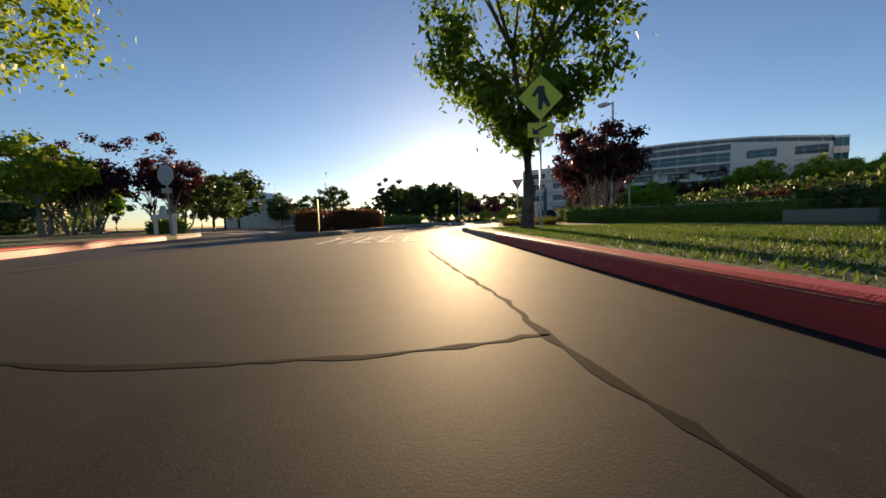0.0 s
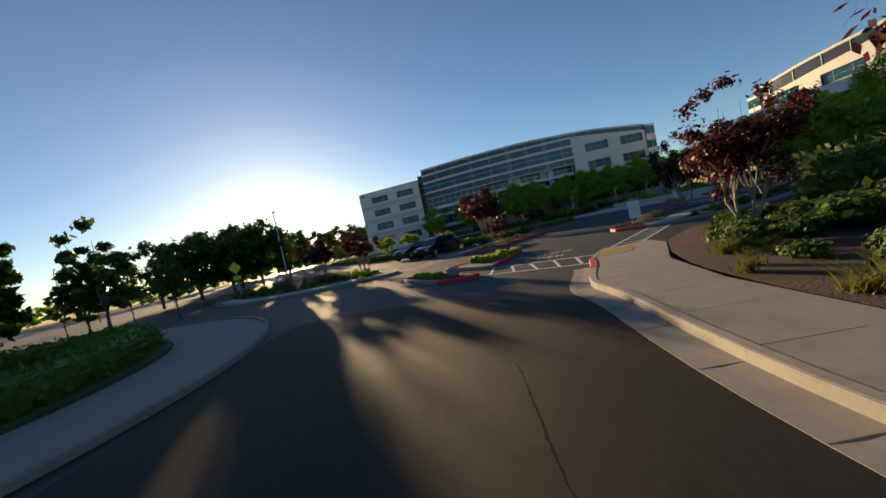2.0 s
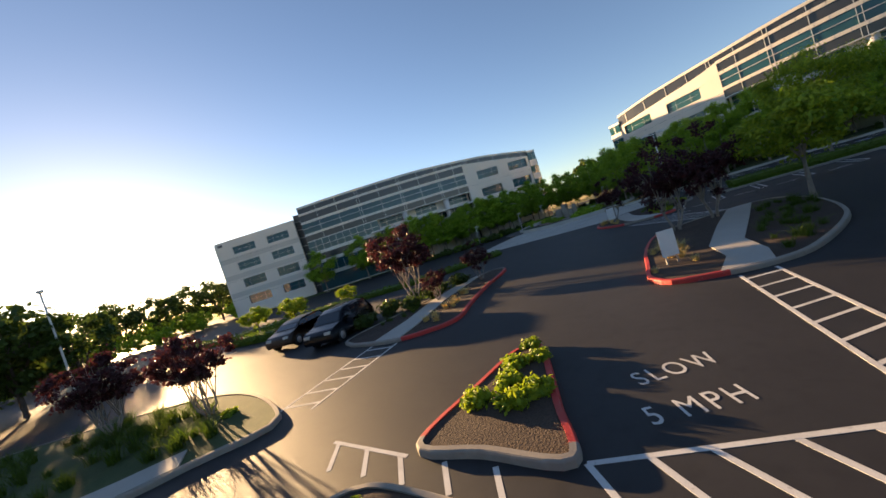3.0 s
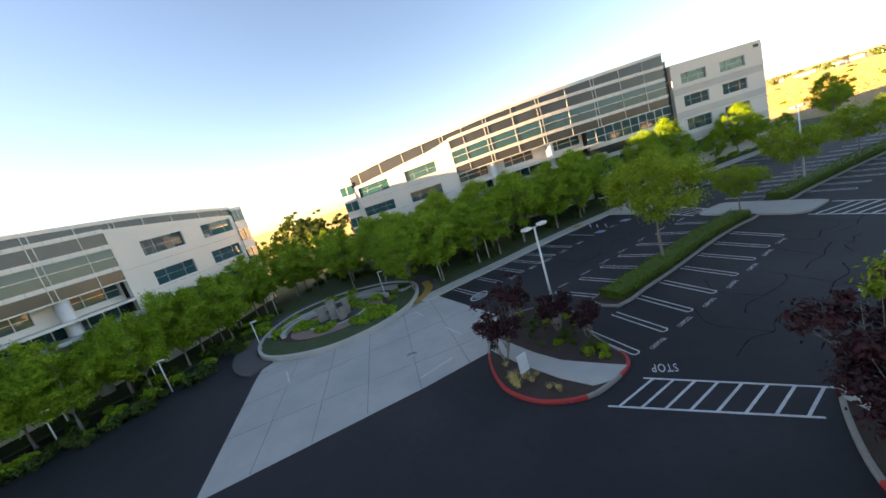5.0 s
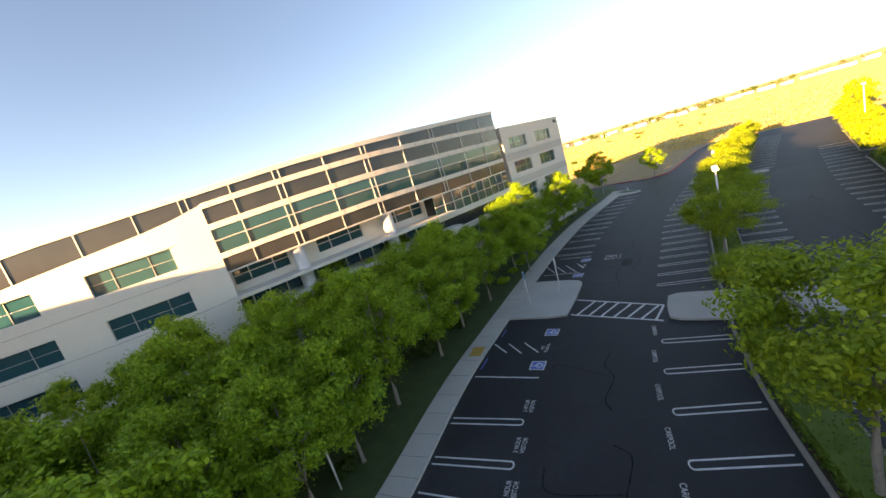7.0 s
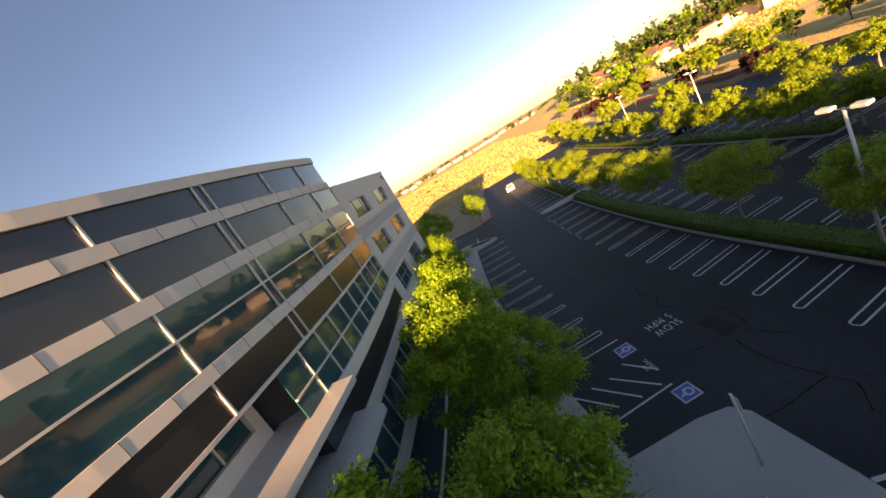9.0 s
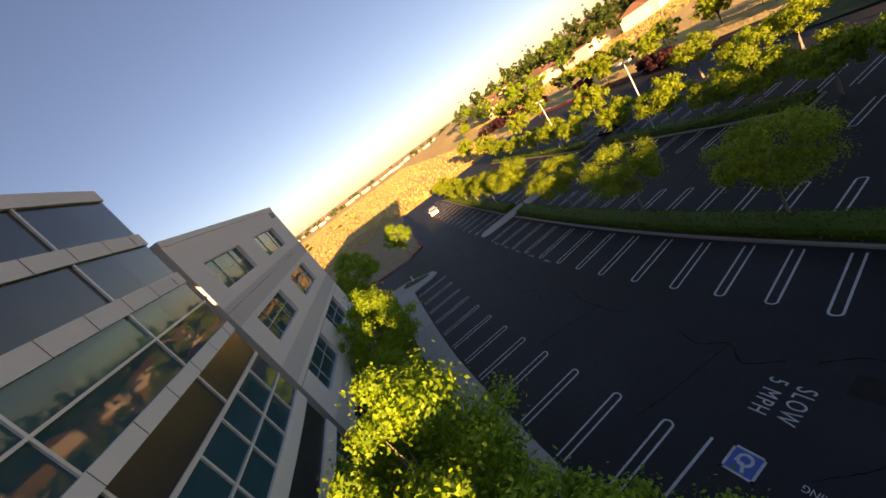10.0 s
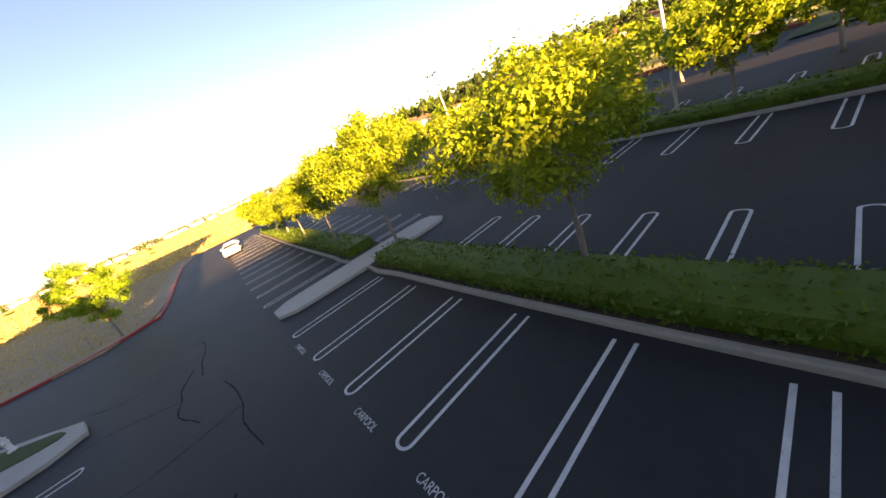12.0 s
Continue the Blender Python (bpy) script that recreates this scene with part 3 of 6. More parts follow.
    mullions([42 + 1.5 * k for k in range(1, 10)], 4.2, 6.5)
    bent("panel_band", 42, 57, 3.4, 4.2, -0.9, 0.12, PANEL)
    bent("window_band", 42, 57, 0.3, 3.4, -0.06, 0.0, GLASS)
    bent("plinth", 42, 57, 0.0, 0.3, -0.9, 0.1, PANEL)
    for u0, u1 in ((20.8, 21.1), (25.9, 28.7), (33.5, 36.4), (41.5, 42.0)):
        bent("set_back_wall", u0, u1, 10.2, 11.75, -3.0, -2.0, PANEL)
    bent("set_back_wall", 20.8, 42, 9.5, 10.2, -3.0, -2.0, PANEL)
    for u0, u1 in ((21.1, 25.9), (28.7, 33.5), (36.4, 41.5)):
        bent("window_band", u0, u1, 10.2, 11.75, -2.4, -2.3, GLASS, lbl="dark ribbon glass")
        for t in (0.28, 0.72):
            bent("mullion", u0 + (u1 - u0) * t - 0.04, u0 + (u1 - u0) * t + 0.04, 10.2, 11.75, -2.3, -2.2, ALU, seg=1)
        bent("mullion", u0, u1, 11.0, 11.08, -2.3, -2.2, ALU)
    bent("canopy", 20.8, 44, 9.2, 9.5, -2.0, 1.2, ALU, lbl="pale metal ledge")
    bent("window_band", 21.0, 41.8, 7.7, 9.2, -2.3, -2.2, GLASS, lbl="dark ribbon glass")
    for k in range(14):
        bent("mullion", 21.9 + 1.5 * k, 22.0 + 1.5 * k, 7.7, 9.2, -2.2, -2.1, ALU, seg=1)
    bent("canopy", 20.8, 44, 7.3, 7.7, -2.0, 1.6, ALU, lbl="pale metal ledge")
    bent("set_back_wall", 20.8, 42, 5.6, 7.3, -3.0, -2.0, PANEL)
    bent("window_band", 21.0, 41.8, 3.4, 5.6, -2.3, -2.2, GLASS, lbl="dark ribbon glass")
    bent("set_back_wall", 20.8, 42, 0.0, 3.4, -3.0, -2.0, PANEL)
    for u in (26.6, 36.0):
        p = at(u, -0.7, 0)
        tube_part("column", [(p[0], p[1], 0), (p[0], p[1], 11.7)], [0.62, 0.62], ALU, top, 20, "round white column")

    # windows in panel walls are openings through them: piers between bands
    def pierced(u0, u1, z_top, rows_z, openings, d=0.0, z_top_b=None):
        edges = [u0]
        for a, b in openings:
            edges += [a, b]
        edges.append(u1)
        z_low = 0.0
        for lo, hi in rows_z:
            bent("wall_panel", u0, u1, z_low, lo, -0.9, d, PANEL)
            for i in range(0, len(edges), 2):
                if edges[i + 1] - edges[i] > 0.05:
                    bent("wall_panel", edges[i], edges[i + 1], lo, hi, -0.9, d, PANEL)
            for a, b in openings:
                win = bent("window", a, b, lo, lo + 0.045, -0.3, d - 0.08, ALU, lbl="white framed tinted window")
                bent("frame", a, b, hi - 0.045, hi, -0.3, d - 0.08, ALU, win)
                for u in (a + 0.02, a + (b - a) * 0.28, a + (b - a) * 0.72, b - 0.02):
                    bent("frame", u - 0.013, u + 0.013, lo + 0.045, hi - 0.045, -0.3, -0.15, ALU, win, seg=1)
                bent("frame", a, b, lo + (hi - lo) * 0.5, lo + (hi - lo) * 0.5 + 0.026, -0.28, -0.15, ALU, win)
                bent("pane", a, b, lo + 0.045, hi - 0.045, -0.24, -0.2, GLASS, win)
            z_low = hi
        bent("wall_panel", u0, u1, z_low, z_top, -0.9, d, PANEL, z1b=z_top_b)

    def sill(u):
        return 16.35 + 2.0 * (u - 2.6) / 18.2

    pierced(2.6, 20.8, sill, [(2.0, 4.0), (5.8, 7.8), (9.7, 11.7), (13.9, 15.95)], [(3.4, 9.2), (12.3, 17.8)], 0.08)
    bent("dark_band", 2.6, 20.8, sill, lambda u: crown(u) - 0.45, -0.9, 0.0, SPANDREL, lbl="dark tapering crown glass")
    mullions([4.4, 8.6, 12.8, 16.4, 19.5, 20.0], lambda u: sill(u), lambda u: crown(u) - 0.45)
    bent("cornice", 2.6, 20.8, lambda u: crown(u) - 0.45, crown, -0.9, 0.12, PANEL)
    for z in (9.4, 12.9):
        bent("reveal", 2.6, 20.8, z, z + 0.025, 0.076, 0.085, JOINT)
    # end tower with corner glass
    z = 0.0
    for k in range(5):
        bent("panel_band", 0.0, 2.6, z, z + 1.5, -6.0, 0.35, PANEL)
        bent("corner_glass", 0.05, 2.55, z + 1.5, z + 3.4, -5.9, 0.28, GLASS, lbl="corner window of tinted glass")
        bent("mullion", 1.25, 1.33, z + 1.5, z + 3.4, 0.28, 0.34, ALU, seg=1)
        z += 3.4
    bent("cornice", 0.0, 2.6, 17.0, 17.5, -6.0, 0.35, PANEL)
    # dark recess and wing
    bent("recess", 57.05, 58.45, 0.0, 18.6, -1.6, -0.8, DARK_WALL, lbl="dark glazed recess")
    for k in range(9):
        bent("mullion", 57.1, 58.4, 1.8 + 1.9 * k, 1.9 + 1.9 * k, -0.8, -0.72, ALU, seg=1)
    pierced(58.5, 75.4, 17.2, [(2.5, 4.4), (6.4, 8.35), (10.4, 12.2), (14.15, 15.85)], [(60.2, 64.8), (67.4, 72.1)], 0.06)
    # thin bands of a slightly greyer tone between the window rows
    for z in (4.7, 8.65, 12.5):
        bent("grey_band", 58.55, 75.35, z, z + 1.1, 0.03, 0.066, GREYER_BAND, lbl="slightly darker band on the wing wall")
    bent("cornice", 58.5, 75.4, 17.2, 17.5, -0.9, 0.1, PANEL)
    bent("vent", 73.9, 74.9, 16.5, 17.0, -0.2, 0.1, DARK_WALL)
    for k in (0.0, 3.8, 8.0, 12.95):
        bent("reveal", 58.5, 75.4, k + 0.02 + 0.3, k + 0.05 + 0.3, 0.055, 0.066, JOINT)
    # end wall of the wing and of the tower
    for p, q, zt in ((O + U * 75.3 + V * 0.1, O + U * 73.4 - V * 24, 17.0 * slope(76)), (O + U * 0.1 - V * 6.0, O + U * 4 - V * 24, 17.0 * slope(0))):
        wall_d = (q - p).normalized()
        nrm = Vector((-wall_d.y, wall_d.x, 0)) * 0.25
        vs = [(c.x - O.x, c.y - O.y, z) for z in (0.0, zt) for c in (p - nrm, p + nrm, q + nrm, q - nrm)]
        mesh_object("end_wall", vs, [(0, 1, 2, 3), (4, 7, 6, 5), (0, 4, 5, 1), (1, 5, 6, 2), (2, 6, 7, 3), (3, 7, 4, 0)], PANEL, top)
    return top


office("office_building", (-2.3, 66.9), (0.981, -0.192), (-0.192, -0.981), "long curved four-storey office building of cream panels and tinted glass",
       ((0, 0.835), (4, 0.835), (18, 0.865), (21, 0.895), (28, 0.92), (36, 0.94), (57, 0.95), (58.4, 0.985), (76, 0.985)), ((0, 15.5), (10, 16.8), (21, 17.6), (28, 18.2), (36, 18.6), (46, 19.0), (57, 19.5), (76, 19.5)))
office("office_building", (-17.8, 62.1), (-0.617, -0.787), (0.787, -0.617), "mirrored four-storey office building across the garden court",
       ((0, 0.91), (20, 0.88), (57, 0.86), (58.4, 0.875), (76, 0.875)), ((0, 15.9), (16, 17.0), (32, 17.4), (57, 17.2), (76, 17.2)), 0.935)


# ---- trees ----
def leaf_cloud(name, centres, radii, per, size, mat, parent, seed=0, fuzz=0.42):
    """Small bent leaf quads in clumps; each leaf is an island of its own."""
    r = np.random.default_rng(seed)
    c = np.repeat(np.asarray(centres, float), per, axis=0)
    rad = np.repeat(np.asarray(radii, float), per)[:, None]
    n = len(c)
    d = r.normal(size=(n, 3))
    d /= np.linalg.norm(d, axis=1)[:, None]
    c = c + d * rad * np.minimum(1.35, np.abs(r.normal(size=(n, 1))) * fuzz + 0.35) * [1, 1, 0.75]
    nrm = d * 0.9 + [0, 0, 0.35] + r.normal(size=(n, 3)) * 0.45
    a = np.cross(nrm, r.normal(size=(n, 3)))
    a /= np.linalg.norm(a, axis=1)[:, None]
    b = np.cross(nrm, a)
    b /= np.linalg.norm(b, axis=1)[:, None]
    s = size * (0.6 + 0.8 * r.random((n, 1)))
    tip, side = a * s, b * s * 0.55
    verts = np.stack([c - tip, c + side, c + tip, c - side], 1).reshape(-1, 3)
    me = bpy.data.meshes.new(name)
    me.vertices.add(4 * n)
    me.vertices.foreach_set("co", verts.ravel())
    me.loops.add(4 * n)
    me.loops.foreach_set("vertex_index", np.arange(4 * n))
    me.polygons.add(n)
    me.polygons.foreach_set("loop_start", np.arange(n) * 4)
    me.polygons.foreach_set("loop_total", np.full(n, 4))
    me.materials.append(mat)
    me.update()
    me.validate()
    ob = new(name, me)
    ob.parent = parent
    return ob


def tree(name, height, spread, trunk_h, leaf, bark, clumps, per, size, seed, label, lean=0.0, stems=1, upright=0.5, trunk_r=0.12, waist=0.25, twigs=3):
    """A tree with tapering limbs that carry the leaf clumps."""
    r = random.Random(seed)
    top = empty(name)
    tagged(top, label, "tree")
    bm = bmesh.new()
    ends = []
    for st in range(stems):
        a0 = 2 * math.pi * st / stems + r.random()
        foot = Vector((0.18 * math.cos(a0), 0.18 * math.sin(a0), 0)) if stems > 1 else Vector((0, 0, 0))
        out = Vector((math.cos(a0), math.sin(a0), 0)) * (0.35 * trunk_h if stems > 1 else lean)
        fork = foot + out + Vector((0, 0, trunk_h))
        rr = trunk_r / (1.0 if stems == 1 else 1.7)
        add_tube(bm, [foot - Vector((0, 0, 0.2)), foot + Vector((0, 0, 0.15)), foot + (fork - foot) * 0.5 + Vector((r.uniform(-.08, .08), r.uniform(-.08, .08), 0)), fork], [rr * 1.5, rr * 1.12, rr, rr * 0.85], 8 if twigs > 1 else 5)
        limbs = 5 if stems == 1 else 3
        for k in range(limbs):
            a = 2 * math.pi * (k + r.random() * 0.6) / limbs + a0
            reach = spread * r.uniform(0.45, 0.8)
            up = (height - trunk_h) * r.uniform(0.35, 0.8)
            end = fork + Vector((math.cos(a) * reach, math.sin(a) * reach, up))
            mid = fork + (end - fork) * 0.5 + Vector((-math.cos(a) * reach * 0.12, -math.sin(a) * reach * 0.12, up * 0.10))
            add_tube(bm, [fork - Vector((0, 0, 0.1)), mid, end], [rr * 0.6, rr * 0.38, rr * 0.1], 5 if twigs > 1 else 3, False)
            ends += [mid, end]
            for _ in range(twigs):
                b = a + r.uniform(-1.1, 1.1)
                e2 = mid + Vector((math.cos(b) * spread * 0.4, math.sin(b) * spread * 0.4, up * r.uniform(0.1, 0.5)))
                add_tube(bm, [mid, (mid + e2) / 2 + Vector((0, 0, 0.08)), e2], [rr * 0.3, rr * 0.2, rr * 0.06], 3, False)
                ends.append(e2)
        add_tube(bm, [fork - Vector((0, 0, 0.1)), fork + Vector((r.uniform(-.3, .3), r.uniform(-.3, .3), (height - trunk_h) * 0.8))], [rr * 0.6, rr * 0.1], 6, False)
    part("trunk", bm, bark, top, smooth=True)
    centres, radii = [], []
    mid_z = trunk_h + (height - trunk_h) * 0.5
    for k in range(clumps):
        if k < len(ends):
            p = ends[k] + Vector((0, 0, 0.1))
        else:
            while True:
                q = Vector((r.uniform(-1, 1), r.uniform(-1, 1), r.uniform(-1, 1)))
                if 0.62 < q.length < 1.0:
                    break
            wide = 1.0 - upright * max(0.0, q.z) - waist * max(0.0, -q.z)
            p = Vector((q.x * spread * wide, q.y * spread * wide, mid_z + q.z * (height - trunk_h) * 0.52))
        centres.append(p)
        radii.append(spread * r.uniform(0.15, 0.27))
    leaf_cloud("crown", centres, radii, per, size, leaf, top, seed)
    return top


def with_copies(proto, places, z=0.13, scale=(0.85, 1.15), seed=3):
    rng = random.Random(seed)
    if len(places) > 2:
        tagged(proto, group=proto.name.split(".")[0].replace("_", " ") + " planting")
    for i, p in enumerate(places):
        x, y = p[:2]
        zz = p[2] if len(p) > 2 else z
        k = p[3] if len(p) > 3 else rng.uniform(*scale)
        m = pose(x, y, zz, 0, 0, rng.uniform(0, 360)) @ Matrix.Diagonal((k, k, k * rng.uniform(0.94, 1.06), 1))
        if i == 0:
            proto.matrix_basis = m
        else:
            c = copy_thing(proto, pose(0, 0, 0))
            c.matrix_basis = m


green_a = tree("shade_tree", 9.0, 3.6, 2.2, GREEN, PALE_BARK, 80, 330, 0.085, 11, "leafy green shade tree on a slender pale trunk")
green_b = tree("shade_tree", 8.4, 3.4, 2.0, GREEN, PALE_BARK, 70, 200, 0.115, 12, "leafy green shade tree on a slender pale trunk")
lime_a = tree("shade_tree", 5.6, 3.0, 2.6, LIME, PALE_BARK, 60, 330, 0.062, 13, "spreading yellow-green tree in a hedge strip", upright=0.35, trunk_r=0.085, waist=0.4)
lime_b = tree("shade_tree", 5.3, 2.7, 2.0, LIME, PALE_BARK, 66, 150, 0.11, 14, "spreading yellow-green tree in a hedge strip", upright=0.25)
plum_a = tree("plum_tree", 5.4, 2.1, 1.1, PURPLE, PALE_BARK, 70, 68, 0.10, 15, "dark purple-leaved plum tree with several pale stems", stems=4, upright=0.1, trunk_r=0.10)
plum_b = tree("plum_tree", 4.9, 1.9, 0.9, PURPLE, PALE_BARK, 66, 68, 0.10, 16, "dark purple-leaved plum tree with several pale stems", stems=5, upright=0.1, trunk_r=0.09)
street = tree("street_tree", 8.4, 3.5, 2.2, STREET, BARK, 120, 120, 0.10, 17, "broad green street tree with a forked dark trunk", upright=0.2, trunk_r=0.185, waist=0.75)
dark_a = tree("dark_tree", 8.0, 4.2, 1.8, DARK_GREEN, BARK, 64, 50, 0.26, 18, "dense dark green tree against the low sun", upright=0.3, trunk_r=0.2)
young = tree("young_tree", 4.6, 1.1, 1.2, DARK_GREEN, BARK, 40, 40, 0.14, 19, "slim young tree with a pointed crown", upright=0.8, trunk_r=0.06)
cypress = tree("cypress", 10.0, 1.5, 0.6, DARK_GREEN, BARK, 28, 20, 0.5, 20, "tall narrow dark conifer", upright=0.9, trunk_r=0.15, twigs=1)

rows = []
rr = random.Random(2)
for off, s0, s1, gap in ((23.4, -5.5, 21, 4.4), (28.0, -4, 27, 4.9), (33.0, -5, 29, 5.2), (37.5, -8, 22, 5.5)):
    s = s0
    while s < s1:
        x, y = spot(s + rr.uniform(-0.6, 0.6), off + rr.uniform(-0.6, 0.6))
        rows.append((x, y))
        s += gap
side = [(41.8, 45.2, 0.13, 0.76), (43.2, 48.0, 0.13, 0.98), (34.6, 45.6, 0.13, 0.9), (31.0, 46.6, 0.13, 1.0), (52.5, 50.2, 0.13, 0.62), (57.5, 50.0, 0.13, 0.6), (66.5, 50.4, 0.13, 0.66), (72.5, 50.8, 0.13, 0.5), (97.0, 45.4, 0.13, 0.7)]
with_copies(green_a, rows[::2] + side + [(47.0, 48.4, 0.13, 1.02), (62.4, 50.3, 0.13, 0.92), (85.3, 52.2, 0.13, 0.98)], seed=4, scale=(0.8, 1.0))
court = [(-16.9, 41.6), (-20.4, 38.6), (-24.4, 36.1), (-27.8, 33.2), (-29.8, 28.1), (-33.1, 23.5), (-18.3, 46.8), (-22.2, 41.7), (-24.6, 36.2), (-28.6, 30.8), (-31.7, 25.4), (-12.5, 55.2), (-8.0, 63.0), (-14.0, 62.0), (-17.4, 51.5), (-5.3, 56.4), (-0.2, 57.6), (-36.9, 21.3), (-42.7, 15.9), (-19.9, 43.1), (-24.7, 36.6), (-21.4, 34.1), (-19.4, 40.1), (-17.6, 46.3), (-5.4, 62.5), (2.0, 52.8), (-9.4, 55.8), (-15.9, 51.0), (-19.4, 44.6), (-24.9, 30.6), (-27.9, 27.6), (-31.4, 25.1), (-3.6, 53.4), (-12.0, 60.0), (-16.1, 56.4), (4.5, 49.2), (5.7, 56.4)]
with_copies(green_b, rows[1::2] + court[::1], seed=6, scale=(0.8, 1.02))
spine_trees = [(22.2, 22.3, 0.13, 1.38), (33.2, 25.6, 0.13, 0.78), (42.4, 27.8, 0.13, 1.1), (51.4, 28.4, 0.13, 1.05), (60.1, 29.4, 0.13, 1.06), (68.5, 30.0, 0.13, 1.0), (78.5, 30.4, 0.13, 1.08), (86.5, 30.9, 0.13, 1.0), (95, 31.0), (102, 31), (109, 30.9), (116, 30.8)]
with_copies(lime_a, spine_trees[:9] + [(48.2, -31.75, 0.13, 0.85)], seed=8, scale=(0.85, 1.05))
with_copies(lime_b, spine_trees[9:] + [spot(s, -20.2) for s in (5, 13, 22, 31, 39, 44.5, 50, 53.5, 59.5, 66, 75, 81, 88, 96, 104)] + [(67.6, 7.4), (93.5, 57), (103, 63), (77, 3.0), (66, 3.8), (61, 1.0), (55, 1.5), (49, -0.5), (19.3, 6.4), (-13, -4.8, 0.0, 0.5), (-17.5, -6.2, 0.0, 0.5), (-12.2, 0.2, 0.0, 0.38)], seed=9, scale=(0.8, 1.0))


def shrub_mass(name, line, width, height, mat, label, density=70, size=0.07, z=0.12, wave=0.06, parent=None):
    """A clipped hedge: a dark inner body covered with leaves."""
    line = smooth_line(line, 0.8)
    w = width / 2
    prof = [(-w * 0.9, z), (-w, z + height * 0.5), (-w * 0.86, z + height * 0.92), (0, z + height), (w * 0.86, z + height * 0.92), (w, z + height * 0.5), (w * 0.9, z)]
    body = ribbon(name, line, [(o * 0.93, z + (h - z) * 0.95) for o, h in prof], mat)
    tagged(body, label, "hedge")
    r = np.random.default_rng(len(line) + int(100 * height))
    pts = []
    for (x0, y0), (x1, y1) in zip(line, line[1:]):
        L = math.dist((x0, y0), (x1, y1))
        n = int(density * L * (width + 2 * height))
        t, k = r.random(n), r.random(n) * (len(prof) - 1)
        i = k.astype(int)
        f = k - i
        pr = np.array(prof)
        oz = pr[i] * (1 - f[:, None]) + pr[i + 1] * f[:, None]
        nx, ny = -(y1 - y0) / L, (x1 - x0) / L
        pts.append(np.stack([x0 + (x1 - x0) * t + nx * oz[:, 0], y0 + (y1 - y0) * t + ny * oz[:, 0], oz[:, 1]], 1) + r.normal(size=(n, 3)) * wave)
    for (xe, ye), (xi, yi) in ((line[0], line[1]), (line[-1], line[-2])):
        L = math.dist((xe, ye), (xi, yi))
        ox, oy = (xe - xi) / L, (ye - yi) / L
        n = int(density * 1.3 * width * height)
        o, h = (r.random(n) - 0.5) * width * 0.96, r.random(n) * height * 0.97
        pts.append(np.stack([xe + ox * 0.03 - oy * o, ye + oy * 0.03 + ox * o, z + h], 1) + r.normal(size=(n, 3)) * wave)
    pts = np.concatenate(pts)
    leaf_cloud("leaves", pts, np.full(len(pts), 0.03), 1, size, mat, body, 3)
    return body


for s0, s1 in ((0.8, 20.6), (25.6, 69.2), (73, 111)):
    shrub_mass("hedge", along(s0, s1, 0.0), 1.7, 0.62, HEDGE, "low clipped green hedge along the stall rows", density=85 if s0 < 70 else 45, size=0.068 if s0 < 70 else 0.09)
for s0, s1 in ((4.5, 39.5), (46.5, 69.5), (75, 111)):
    shrub_mass("hedge", along(s0, s1, -20.2), 1.7, 0.6, HEDGE, "low clipped green hedge along the stall rows", density=22, size=0.12)

# ---- entry road, roundabout and islands ----
KERB_LINE = [(72, -24.2), (56, -24.25), (50, -24.25), (45.0, -24.22), (43.1, -24.23), (41.2, -24.2), (39.4, -24.17), (38.5, -24.12), (37.6, -23.95), (35.3, -23.4), (31.8, -22.45), (29.4, -21.4), (25.7, -19.4), (22.6, -17.2), (21.3, -16.4), (20.2, -14.9), (19.3, -13.8), (18.7, -12.6)]
kerb_fine = smooth_line(KERB_LINE, 0.6)
verge = sheet("verge", [p for p in kerb_fine if p[0] > 40.0] + [(39.6, -22.9), (38.9, -22.7), (38.5, -18), (40, -6), (66, -2), (72, -2)], 0.13, LAWN_EARTH)
tagged(verge, "sunlit mown lawn above a red kerb", "lawn", kind="structure")
ribbon("kerb", [p for p in kerb_fine if p[0] > 45.4], KERB_R, RED, verge, False, "tall red painted kerb")
ribbon("kerb", [p for p in kerb_fine if 40.0 < p[0] <= 45.5], KERB_R, CONCRETE, verge)
gut = [(45.15, -24.22)] + [p for p in kerb_fine if 19.5 < p[0] < 45.1]
gutter = ribbon("gutter", gut, [(0.0, 0.0), (0.0, 0.010), (0.25, 0.006), (0.50, 0.0095), (0.50, 0.0)], CONCRETE)
tagged(gutter, "pale concrete gutter pan along the kerb", "gutter", kind="structure")
walk_line = [p for p in kerb_fine if p[0] <= 40.2]
entry_walk = sheet("sidewalk", walk_line + [(18.4, -11.9), (19.4, -10.6), (20.4, -11.4), (21.9, -14.1), (23.8, -16.0), (26.6, -18.0), (29.7, -20.0), (31.8, -21.1), (33.8, -21.7), (35.8, -22.1), (37.4, -22.5), (38.3, -22.75), (40.2, -22.9)], 0.150, CONCRETE, depth=0.2)
tagged(entry_walk, "pale concrete sidewalk with rounded kerb edge", "sidewalk", kind="structure")
ribbon("kerb_edge", walk_line, [(-0.14, 0.1), (-0.14, 0.158), (-0.02, 0.154), (0.012, 0.12), (0.016, -0.02), (-0.02, -0.02)], CONCRETE, entry_walk)
